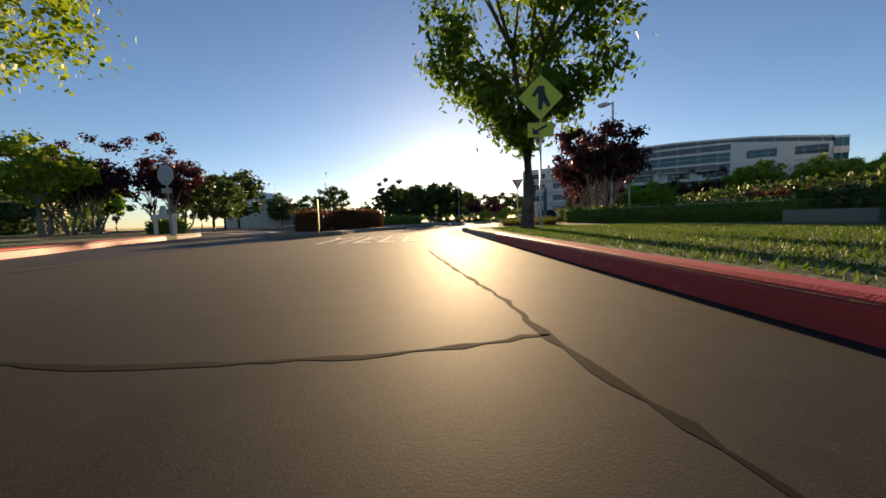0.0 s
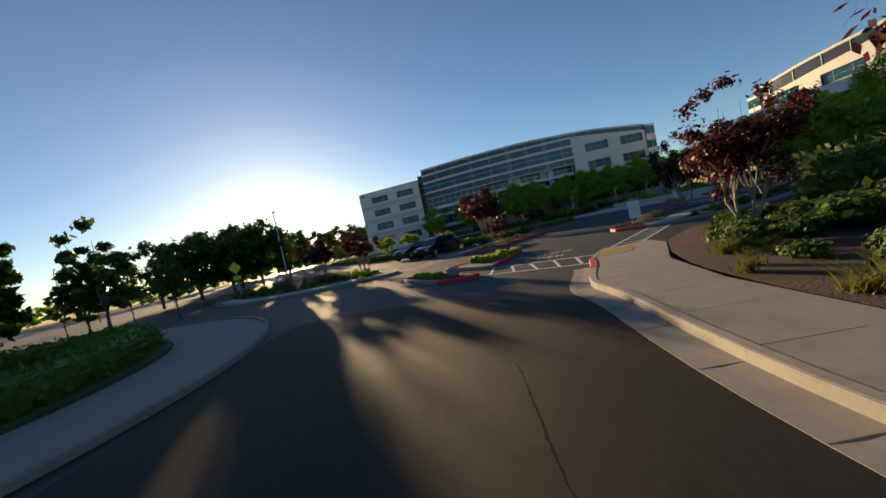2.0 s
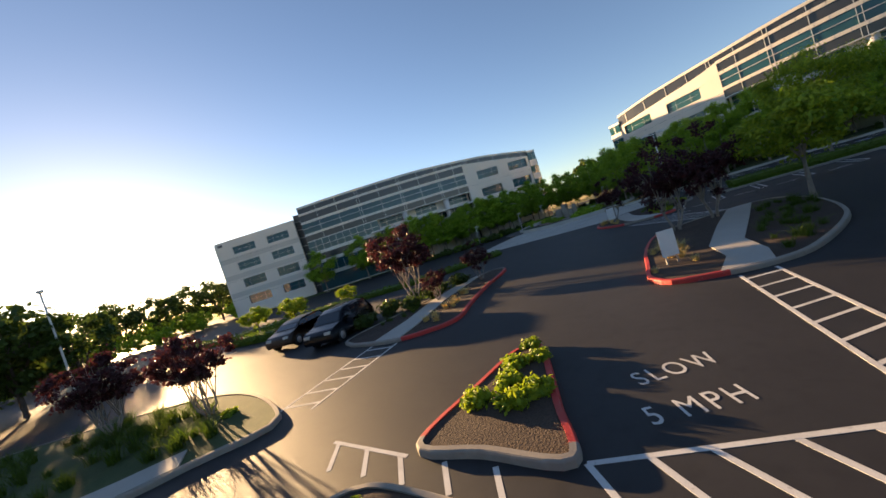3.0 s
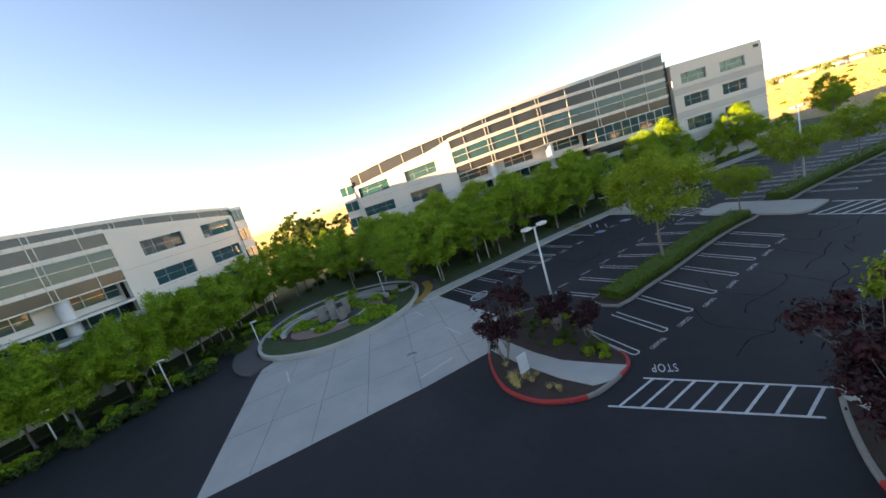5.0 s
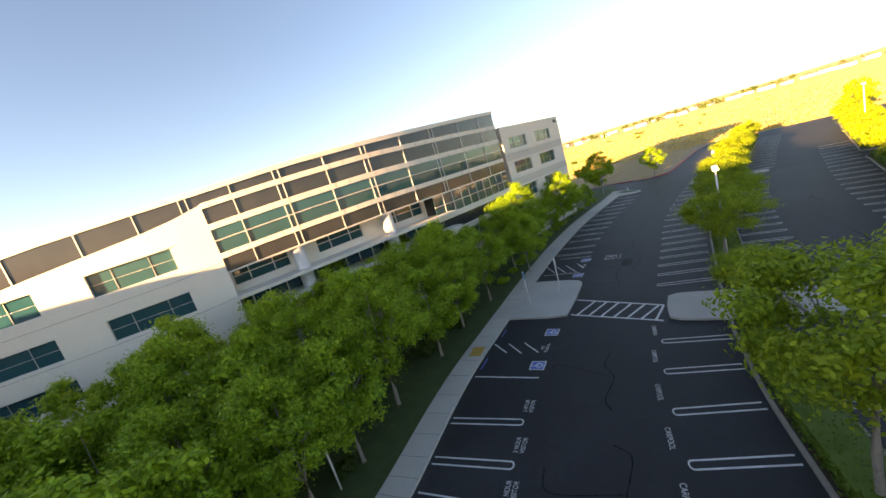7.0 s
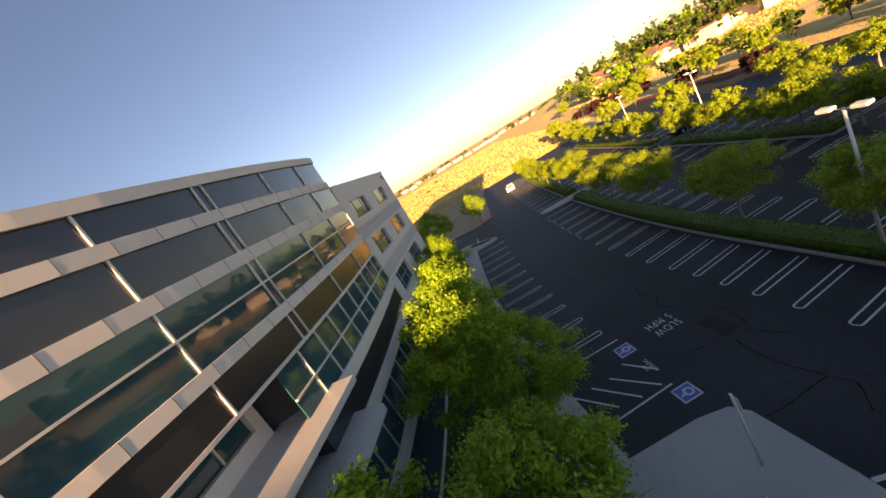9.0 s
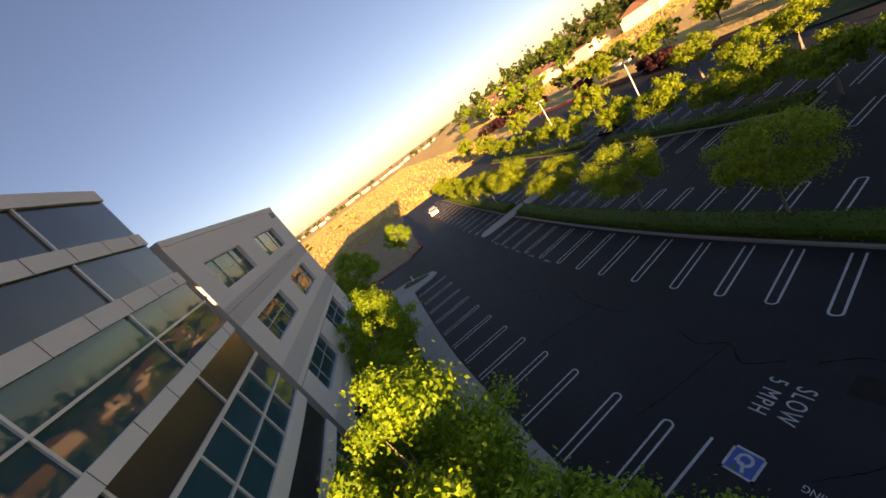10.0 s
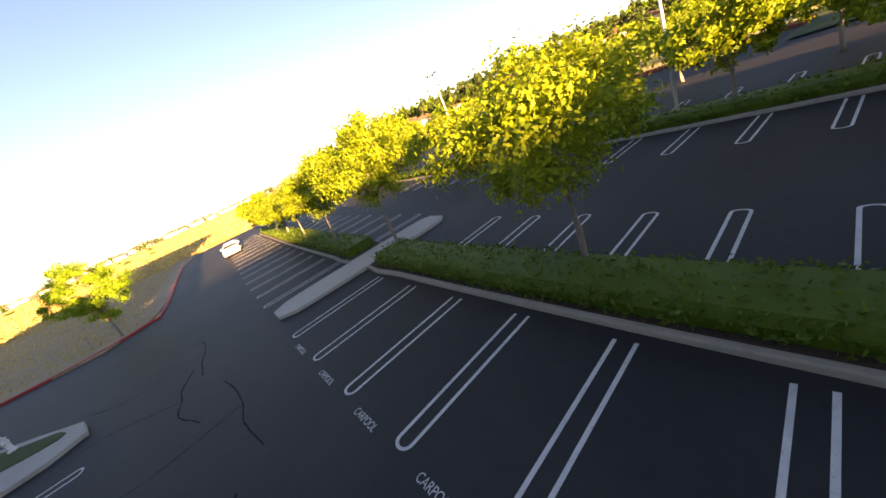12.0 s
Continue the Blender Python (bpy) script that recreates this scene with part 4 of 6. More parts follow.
for i in range(3, len(walk_line) - 4, 2):
    (x0, y0), (x1, y1) = walk_line[i - 1], walk_line[i + 1]
    L = math.dist((x0, y0), (x1, y1))
    nx, ny = (y1 - y0) / L, -(x1 - x0) / L
    x, y = walk_line[i]
    ribbon("joint", [(x + nx * 0.02, y + ny * 0.02), (x + nx * 1.2, y + ny * 1.2)], [(-0.008, 0.146), (-0.008, 0.1506), (0.008, 0.1506), (0.008, 0.146)], JOINT, entry_walk)
    ribbon("joint", [(x - nx * 0.0, y - ny * 0.0), (x - nx * 0.49, y - ny * 0.49)], [(-0.007, 0.0), (-0.007, 0.0102), (0.007, 0.0102), (0.007, 0.0)], JOINT, gutter)


def tactile(corners, z, name="tactile_pad"):
    """A yellow pad with rows of raised domes."""
    c = [Vector((*q, z)) for q in corners]
    top = mesh_object(name, [tuple(p) for p in c] + [tuple(p - Vector((0, 0, 0.02))) for p in c], [(0, 1, 2, 3), (0, 4, 5, 1), (1, 5, 6, 2), (2, 6, 7, 3), (3, 7, 4, 0)], YELLOW_PAD)
    tagged(top, "worn yellow tactile paving pad with raised domes", "tactile paving", kind="structure")
    vs, fs = [], []
    nu, nv = 16, 13
    for i in range(nu):
        for j in range(nv):
            a, b = (i + 0.5) / nu, (j + 0.5) / nv
            p = c[0] * (1 - a) * (1 - b) + c[1] * a * (1 - b) + c[2] * a * b + c[3] * (1 - a) * b
            k = len(vs)
            for m in range(6):
                vs.append((p.x + 0.018 * math.cos(m * math.pi / 3), p.y + 0.018 * math.sin(m * math.pi / 3), p.z))
            vs.append((p.x, p.y, p.z + 0.0045))
            fs += [(k + m, k + (m + 1) % 6, k + 6) for m in range(6)]
    d = mesh_object("domes", vs, fs, YELLOW_PAD, top)
    tagged(d, kind="stuff")
    return top


tactile([(37.62, -23.83), (38.45, -23.98), (38.4, -23.34), (37.72, -23.2)], 0.1535)
tactile([(18.6, -12.4), (19.5, -13.5), (20.0, -12.6), (19.5, -11.7)], 0.1545)
ribbon("kerb", smooth_line([(20.3, -15.05), (19.9, -14.5), (19.3, -13.8)], 0.3), [(-0.15, 0.152), (-0.15, 0.163), (0.02, 0.158), (0.022, 0.0), (-0.02, 0.0)], RED, entry_walk, False, "red painted kerb")

tactile([(25.7, 40.2), (26.9, 40.6), (26.6, 41.5), (25.4, 41.1)], 0.1585)

plant_bed = sheet("planting_bed", smooth_line([(38.8, -22.9), (35.8, -22.02), (31.8, -21.02), (29.7, -19.92), (26.6, -17.92), (23.9, -15.92), (22.0, -13.9), (20.3, -11.0), (20.0, -7), (24, -4), (34, -6), (39, -14)], 1.0, True), 0.14, MULCH)
tagged(plant_bed, "dark mulched bed with flowering tufts", "planting bed", kind="structure")

median = island("median_island", [(41.2, -30.0), (40.2, -28.6), (37, -28.25), (34.1, -27.5), (31.4, -26.65), (30.7, -27.0), (32, -28.6), (35, -30.2), (39, -31.2)], MULCH, "kerbed median island with clipped hedges")
center = island("roundabout_apron", [(12.3 + 11.0 * math.cos(a), -33.3 + 10.6 * math.sin(a)) for a in [2 * math.pi * k / 20 for k in range(20)]], CONCRETE, "raised concrete apron round the roundabout island", fill=0.08)
core_bed = sheet("planting_bed", smooth_line([(12.3 + 7.7 * math.cos(a), -33.3 + 7.7 * math.sin(a)) for a in [2 * math.pi * k / 20 for k in range(20)]], 1, True), 0.2, LAWN_EARTH, depth=0.2)
tagged(core_bed, "round planted centre of the roundabout", "planting bed", kind="structure")
splitter = island("splitter_island", [(5.5, -14.6), (5.1, -17.0), (4.2, -19.2), (3.0, -20.9), (0.7, -23.1), (-2.5, -24.4), (-6.5, -25.3), (-14, -24.4), (-8, -18.5), (-1, -14.2)], LAWN_EARTH, "kerbed island with grasses and two small trees")
small = island("small_island", [(10.9, -16.55), (12.6, -16.9), (14.8, -16.75), (15.7, -15.95), (15.4, -15.35), (13.6, -15.35), (11.4, -15.6)], MULCH, "small kerbed island with low shrubs", red=lambda x, y: x > 14.3, step=0.3)
wedge = island("wedge_island", [(11.5, -14.55), (13.0, -14.4), (14.55, -14.15), (13.75, -12.7), (12.35, -10.3), (11.85, -10.0), (11.45, -10.5), (11.4, -12.2)], MULCH, "wedge-shaped mulched island with round shrubs", red=lambda x, y: (x > 12.2 and y > -13.9) or (x < 11.7 and y > -14.2), step=0.3)
island_left = island("walk_island", [(6.7, -7.0), (5.9, -8.4), (4.7, -9.2), (3.2, -9.45), (1.5, -9.4), (0.5, -8.2), (1.0, -2), (1.6, 2.6), (2.6, 3.5), (3.6, 2.6), (4.6, -1.2), (5.7, -4.4)], MULCH, "long kerbed island with dry grass and a walk", red=lambda x, y: x > 3.4 and y < 3.2 and not (y < -9.0 and 3.2 < x < 4.9), step=0.4)
island_right = island("sign_island", [(14.7, -5.55), (15.9, -5.35), (17.2, -4.8), (18.4, -3.4), (19.6, 0.6), (19.4, 5.0), (18.4, 7.8), (17.2, 8.5), (15.6, 7.6), (13.4, 5.4), (12.7, 3.4), (12.9, 0), (13.5, -3.0), (13.9, -4.8)], MULCH, "kerbed island with plum trees and a white panel", red=lambda x, y: x < 15.9 and y < 5.5, step=0.4)
island_far = island("corner_island", [(9.2, 22.8), (7.6, 21.2), (6.7, 19.3), (6.2, 17.0), (6.3, 14.9), (7.4, 13.2), (9.2, 12.4), (10.8, 12.7), (12.0, 13.3), (12.5, 14.2), (12.4, 15.6), (12.6, 17.8), (13.2, 20.2), (12.2, 22.4), (10.6, 23.1)], MULCH, "rounded kerbed island with plum trees and shrubs", red=lambda x, y: (x < 9.0 and y < 19) or (11.2 < x and y < 14.2), step=0.4)
walkway("walk", [(10.7, 12.75), (11.9, 13.3), (10.9, 14.3), (9.7, 15.6), (8.9, 17.2), (7.7, 20.6), (6.9, 19.2), (7.8, 16.6), (8.9, 14.2), (9.8, 12.9)], "pale concrete walk through the island", 0.166, 0.5, False)
walkway("walk", [(16.0, -5.25), (17.3, -4.6), (17.2, -3.2), (16.6, -1.0), (16.8, 3), (17.0, 8.3), (15.9, 7.7), (15.6, 3), (15.5, -1.4), (16.1, -3.4)], "pale concrete walk through the island", 0.166, 0.5, False)
walkway("walk", [(3.5, -9.3), (4.9, -9.0), (4.5, -7.4), (3.0, -3.6), (2.4, -1), (1.7, 2.4), (1.1, 1.0), (1.6, -3.0), (2.9, -6.6)], "pale concrete walk through the island", 0.166, 0.5, False)


def ladder(a, b, c, d, rungs, slant=0.0, w=0.15, rw=0.15):
    """A crossing: two edge lines a-b and c-d with rungs between them."""
    A, B, C, D = (Vector((*q, 0)) for q in (a, b, c, d))
    paint("crossing_line", [a, b], w, 0.0055)
    paint("crossing_line", [c, d], w, 0.0055)
    for k in range(rungs):
        t = (k + 0.5) / rungs
        t2 = min(1.0, max(0.0, t + slant))
        p, q = A + (B - A) * t, C + (D - C) * t2
        paint("crossing_bar", [(p.x, p.y), (q.x, q.y)], rw, 0.0045)


paint("crossing_line", [(36.2, -24.15), (36.25, -27.3)], 0.28, 0.0075)
paint("crossing_line", [(38.55, -24.75), (38.7, -28.3)], 0.2, 0.0075)
for y0 in (-25.3, -26.22, -27.1):
    paint("crossing_bar", [(36.3, y0), (38.55 if y0 < -25.5 else 37.9, y0 + (1.15 if y0 < -25.5 else 0.75))], 0.24 if y0 < -27 else 0.34, 0.0068)
paint("crossing_line", [(9.0, -14.9), (11.4, -14.75)], 0.1, 0.0055)
paint("crossing_line", [(14.65, -14.05), (16.95, -12.9), (18.35, -12.2)], 0.1, 0.0055)
paint("crossing_line", [(15.75, -15.2), (16.9, -14.72), (17.95, -14.3), (19.2, -13.72)], 0.1, 0.0055)
for a, b in (((14.65, -14.05), (15.85, -15.15)), ((15.4, -13.68), (16.75, -14.76)), ((16.1, -13.33), (17.6, -14.42)), ((16.95, -12.9), (18.3, -14.08)), ((17.7, -12.53), (18.9, -13.7)), ((9.2, -14.9), (9.9, -15.6)), ((10.2, -14.82), (10.9, -15.45)), ((11.2, -14.76), (11.9, -15.35)), ((12.3, -14.66), (12.9, -15.25)), ((13.3, -14.5), (13.9, -15.2))):
    paint("crossing_bar", [a, b], 0.1, 0.0045)
ladder((18.38, -12.2), (16.42, -5.45), (19.1, -11.3), (17.25, -4.95), 8, 0.0, 0.09, 0.09)
ladder((9.6, 11.6), (14.8, 7.5), (11.9, 12.3), (16.5, 8.2), 8, 0.0, 0.1, 0.1)
ladder(spot(22.6, 13.0), spot(21.4, 6.2), spot(24.8, 13.0), spot(23.5, 6.1), 7, 0.17)
for s in (19.9, 15.9):
    paint("blue_line", [spot(s - 0.55, 18.75), spot(s + 0.55, 18.75)], 0.1, mat=BLUE_PAINT, label="faded blue access line")
ladder(spot(21.4, -5.6), spot(21.4, -12), spot(24.6, -5.6), spot(24.6, -12), 6, 0.2)
ladder((4.9, -9.2), (6.2, -14.0), (3.5, -9.5), (4.9, -14.6), 6, 0.0, 0.1, 0.1)
ladder((24, -40), (31, -33.5), (26, -42), (33.5, -35), 5, 0.1, 0.28, 0.34)


def lettering(words, x, y, deg, size, stretch=1.0, z=0.005, mat=None, parent=None, spacing=1.0, tilt=0.0):
    cu = bpy.data.curves.new("lettering", "FONT")
    cu.body, cu.size, cu.extrude, cu.align_x, cu.align_y = words, size, 0.0008, "CENTER", "CENTER"
    cu.space_character, cu.space_line, cu.offset = spacing, 1.0, 0.0
    ob = new("lettering", cu)
    cu.materials.append(mat or WHITE_PAINT)
    ob.parent = parent or lot
    ob.matrix_basis = pose(x, y, z, tilt, 0, deg) @ Matrix.Diagonal((1, stretch, 1, 1))
    return ob


lettering("YIELD", 43.64, -26.78, 90, 0.88, 5.0, 0.0068, spacing=1.16)
lettering("SLOW", 15.42, -11.15, 40, 0.5, 1.45, spacing=1.25)
lettering("5 MPH", 15.88, -12.33, 36, 0.5, 1.45, spacing=1.25)
lettering("SLOW\n5 MPH", *spot(35.4, 11.0), heading(36) + 90, 0.5, 1.6, spacing=1.25)
lettering("STOP", 13.1, 12.4, 146, 0.4, 2.2, spacing=1.15)
for k in range(7):
    lettering("CARPOOL", *on_spine(-3.4 + 2.6 * k, -5.1), heading(3 * k), 0.27, 1.2)
    lettering("CARPOOL", *on_spine(17.7 - 2.78 * k, 5.1), heading(3 * k) + 180, 0.27, 1.2)
for s in (50.5, 53.2, 55.9, 58.6, 61.4):
    lettering("CARPOOL", *on_spine(s, 5.75), heading(60) + 180, 0.22, 1.2)
for k in range(5):
    lettering("2 HOUR\nVISITOR", *spot(12.4 - 2.7 * k, 13.7), heading(3 * k), 0.27, 1.2)
for s in (15.7, 20.0, 30.4, 35.2):
    x, y = spot(s, 14.0)
    mark = paint("access_mark", [rz(-0.48, 0, heading(s)), rz(0.48, 0, heading(s))], 0.96, 0.0045, mat=BLUE_PAINT, label="blue square with a white border and symbol")
    mark.matrix_basis = pose(x, y, 0)
    for a, b in (((-0.48, -0.44), (0.48, -0.44)), ((0.44, -0.48), (0.44, 0.48)), ((0.48, 0.44), (-0.48, 0.44)), ((-0.44, 0.48), (-0.44, -0.48))):
        paint("border", [rz(*a, heading(s)), rz(*b, heading(s))], 0.08, 0.0065, mark)
    paint("symbol", [rz(0.2 * math.cos(a), -0.1 + 0.2 * math.sin(a), heading(s)) for a in [2 * math.pi * k / 12 for k in range(12)]], 0.1, 0.0065, mark, closed=True)
    paint("symbol", [rz(-0.1, 0.34, heading(s)), rz(0.0, 0.05, heading(s)), rz(0.26, 0.0, heading(s))], 0.1, 0.0075, mark)
for a, b in (((27.6, 40.3), (26.8, 38.7)), ((27.9, 39.2), (27.0, 37.6)), ((28.3, 38.1), (27.4, 36.5)), ((43.6, 44.1), (41.8, 42.3)), ((43.7, 43.0), (41.8, 41.1)), ((43.8, 41.9), (42.0, 40.0)), ((44.4, 40.9), (43.0, 39.6))):
    paint("aisle_bar", [a, b], 0.1)
for a, b in (((23.7, 39.2), (24.9, 35.1)), ((46.0, 43.6), (46.5, 40.2)), ((41.0, 43.2), (41.8, 39.6))):
    paint("stall_edge", [a, b], 0.1)
lettering("NO\nPARKING", *spot(17.8, 14.0), heading(18), 0.27, 1.2)
lettering("NO\nPARKING", *spot(33.0, 14.0), heading(34), 0.27, 1.2)
paint("patch", [spot(32.0, 9.4), spot(34.0, 9.4)], 0.9, 0.003, mat=OLD_ASPHALT, label="dark square asphalt patch")


def crack(line, width=0.05, host=None, seed=0):
    r = random.Random(seed)
    pts = smooth_line(line, 0.09)
    pts = [(x + r.uniform(-0.012, 0.012), y + r.uniform(-0.012, 0.012)) for x, y in pts]
    vs, fs = [], []
    zc = 0.0022 if host is lot else 0.0050
    for i, (x, y) in enumerate(pts):
        a, b = pts[max(0, i - 1)], pts[min(len(pts) - 1, i + 1)]
        L = math.dist(a, b) or 1
        nx, ny = -(b[1] - a[1]) / L, (b[0] - a[0]) / L
        w = width * r.uniform(0.3, 1.5) / 2
        vs += [(x + nx * w, y + ny * w, zc), (x - nx * w, y - ny * w, zc)]
    for i in range(len(pts) - 1):
        fs.append((2 * i, 2 * i + 1, 2 * i + 3, 2 * i + 2))
    return mesh_object("sealed_crack", vs, fs, SEALANT, host or lot, "dark tar-sealed crack")


crack([(54, -24.85), (52.5, -25.03), (51.9, -25.1), (51.2, -25.2), (50.6, -25.22), (49.4, -25.36), (48.0, -25.5), (47.3, -25.56)], 0.034, road, 1)
crack([(51.15, -25.2), (51.25, -25.6), (51.3, -26.1), (51.25, -26.8), (50.9, -28.2), (50.5, -30)], 0.034, road, 2)
crack([(35.6, -25.0), (34, -24.9), (30, -24.2), (26, -22.2), (23, -20.3)], 0.02, road, 3)
r_crack = random.Random(9)
for s, off in ((2, -9.5), (8, -10.5), (14, -9), (30, 8.5), (36, 9.5), (44, 9), (50, 10), (57, 9.5), (63, 9), (66, 10.5), (70, 10), (26, 10), (12, 9.5), (-2, -11.5), (4, -12.5), (11, -11.8), (17, -10.2), (26, -9.4), (33, -10.6), (40, -9.8), (48, -10.4), (5, 9.0)):
    pts = [spot(s + 1.3 * k + r_crack.uniform(-.4, .4), off + r_crack.uniform(-0.45, 0.45)) for k in range(5)]
    crack(pts, 0.05, lot, int(s))
    crack([pts[2], spot(s + 3 + r_crack.uniform(-1, 1), off + 3), spot(s + 3.5, off + (5 if off < 0 or s > 25 else 3.4))], 0.04, lot, int(s) + 50)

# ---- planting of the islands ----
with_copies(plum_a, [(7.3, 17.6, 0.14, 0.72), (9.9, 21.9, 0.14, 0.62), (13.8, 4.2), (15.4, 6.0), (2.9, 0.6, 0.14, 0.5), (27.6, -14.4), (22.0, -9.7, 0.14, 0.85), (33.4, -42, 0.13), (30.5, -40.8, 0.13)], z=0.14, seed=21, scale=(0.85, 1.1))
with_copies(plum_b, [(11.2, 18.6, 0.14, 0.62), (12.0, 16.6, 0.14, 0.5), (2.4, -3.4, 0.14, 0.45), (-3.0, -17.6, 0.14, 0.8), (1.3, -15.4, 0.14, 0.75), (30.6, -15.2), (34.2, -16.3), (25.0, -43, 0.13), (32.0, -44.5, 0.13), (-1, -2)], z=0.14, seed=22, scale=(0.85, 1.2))
with_copies(street, [(42.1, -22.6, 0.13, 0.95), (48.4, -33.6, 0.13, 0.8), (56, -44, 0.0, 0.9)], seed=23)
with_copies(dark_a, [(-60, -22), (-24, -31, 0.0, 1.0), (-25.8, -27.5, 0.0, 1.05), (-26, -24, 0.0, 1.0), (-27, -20.6, 0.0, 1.05), (-32, -28, 0.0, 1.1), (-33, -23, 0.0, 1.1), (-28, -17, 0.0, 0.9), (1.2, -51), (-21, -48.6), (-15.1, -42.5), (-24.5, -55), (18.8, -43.5, 0.13, 0.55), (25.5, -40.7, 0.13, 0.5), (52, -3.5, 0.0, 0.75), (58, -6, 0.0, 0.8), (-88, -20, 0.0, 1.3), (-84, -13.6, 0.0, 1.34), (-87, -7.6, 0.0, 1.36), (-83, -1.6, 0.0, 1.3), (-86, 4.4, 0.0, 1.34), (-82, 10, 0.0, 1.26), (-85, 16, 0.0, 1.2)], z=0.0, seed=24, scale=(0.7, 1.0))
with_copies(young, [(-2, -27, 0.13), (-14, -36, 0.1), (10.5, -30.2, 0.2), (4.5, -29.5, 0.2), (-24, -30, 0.0), (-30, -38, 0.0), (-13, -34.4, 0.0), (-14.3, -31.8, 0.0), (5.6, -28.5, 0.2, 1.25), (11.7, -29.6, 0.2, 1.1)], seed=25, scale=(0.8, 1.1))


def tuft(name, mat, blades, height, spread, seed, label):
    """A grassy clump of bent blades."""
    r = np.random.default_rng(seed)
    vs, fs = [], []
    for _ in range(blades):
        a, l = r.random() * 6.283, height * (0.5 + 0.6 * r.random())
        f = r.normal(size=2) * spread * 0.2
        o = np.array([math.cos(a), math.sin(a)])
        w = np.array([-o[1], o[0]]) * 0.012
        k = len(vs)
        for t, u in ((0, 0), (0.6, 0.35), (0.95, 1.0)):
            p = f + o * spread * u * l / height
            ww = w * (1 - 0.8 * t)
            vs += [(p[0] + ww[0], p[1] + ww[1], l * t), (p[0] - ww[0], p[1] - ww[1], l * t)]
        fs += [(k, k + 1, k + 3, k + 2), (k + 2, k + 3, k + 5, k + 4)]
    ob = mesh_object(name, vs, fs, mat)
    return tagged(ob, label, "plant")


def scatter(proto, places, z=0.13, seed=1, scale=(0.7, 1.3)):
    r = random.Random(seed)
    tagged(proto, group=proto.name.split(".")[0].replace("_", " ") + "s in the beds")
    for i, (x, y) in enumerate(places):
        k = r.uniform(*scale)
        m = pose(x, y, z, 0, 0, r.uniform(0, 360)) @ Matrix.Diagonal((k, k, k, 1))
        if i == 0:
            proto.matrix_basis = m
        else:
            c = proto.copy()
            scene.collection.objects.link(c)
            c.matrix_basis = m


def inside(poly, n, seed, margin=0.0):
    r = random.Random(seed)
    xs, ys = [p[0] for p in poly], [p[1] for p in poly]
    out = []
    while len(out) < n:
        x, y = r.uniform(min(xs), max(xs)), r.uniform(min(ys), max(ys))
        c = False
        for (x0, y0), (x1, y1) in zip(poly, poly[1:] + poly[:1]):
            if (y0 > y) != (y1 > y) and x < (x1 - x0) * (y - y0) / (y1 - y0) + x0:
                c = not c
        if c:
            out.append((x, y))
    return out


BED = [(38.2, -22.3), (35.4, -21.6), (31.6, -20.5), (29.4, -19.4), (26.2, -17.3), (24.0, -15.3), (22.2, -13.2), (21.0, -10.6), (24, -7), (34, -9), (37.5, -16)]
scatter(tuft("grass_tuft", TUFT, 90, 0.34, 0.36, 1, "olive green tuft of strappy leaves"), inside(BED, 40, 5) + inside([(38.3, -22.4), (35.6, -21.8), (31.6, -20.8), (29.5, -19.7), (26.4, -17.7), (23.9, -15.6), (22.4, -13.4), (24.2, -13.2), (27.5, -16.2), (31, -18.2), (36, -19.6), (38.3, -20.4)], 90, 205), 0.14, 2, (0.5, 1.15))
SPLIT = [(4.2, -15.2), (3.6, -17.2), (0.2, -20.6), (-3, -22.8), (-8, -24.6), (-12, -23.4), (-7, -18.5), (-1, -15)]
scatter(tuft("grass_tuft", GRASS, 80, 0.5, 0.4, 2, "bright green tuft of strappy leaves"), inside(SPLIT, 84, 6), 0.14, 3, (0.7, 1.3))
scatter(tuft("grass_tuft", GRASS, 60, 0.4, 0.4, 12, "bright green tuft of strappy leaves"), inside([(17.3, -4.2), (18.2, -3.2), (19.3, 0.6), (19.1, 5.0), (18.2, 7.6), (17.4, 8.1), (17.1, 3), (16.9, -1)], 40, 208) + inside([(1.0, -7.6), (2.6, -6.4), (1.4, -3), (1.3, 1.2), (1.0, -2)], 14, 209) + inside([(10.6, 15.4), (12.0, 14.2), (12.2, 16), (12.4, 18.2), (12.6, 20.4), (10.6, 22.4), (9.2, 22.0), (9.4, 18)], 40, 210), 0.14, 13, (0.5, 1.1))
DRYBED = [(4.9, -4.8), (5.6, -7.4), (4.9, -7.6), (3.6, -3.2), (3.2, 0.8)]
scatter(tuft("dry_tuft", DRY, 70, 0.4, 0.35, 3, "dry straw-coloured grass tuft"), inside(DRYBED, 16, 7) + inside([(13.5, -3.6), (14.4, -4.9), (15.5, -3.8), (15.0, 0), (13.2, 0.5)], 14, 8) + inside([(6.8, 17.6), (6.8, 14.8), (8.6, 13.2), (8.2, 15)], 12, 9), 0.14, 4, (0.5, 1.0))
scatter(tuft("flower_tuft", FLOWER, 10, 0.5, 0.16, 4, "orange day lily flowers on thin stalks"), [(36.9, -21.4), (33.8, -20.2), (30.2, -18.6), (27.6, -16.4)], 0.2, 5, (0.6, 0.8))


def bush(name, r0, mat, label, seed, leaves=900, size=0.06):
    top = empty(name)
    tagged(top, label, "shrub")
    rng = random.Random(seed)
    c = [Vector((rng.uniform(-1, 1), rng.uniform(-1, 1), rng.uniform(0.2, 1))) * r0 * 0.55 for _ in range(14)]
    leaf_cloud("leaves", c, [r0 * 0.42] * len(c), leaves // 14, size, mat, top, seed)
    bm = bmesh.new()
    for k in range(5):
        add_tube(bm, [(0, 0, -0.05), tuple(c[k])], [0.02, 0.006], 5, False)
    part("stems", bm, BARK, top)
    return top


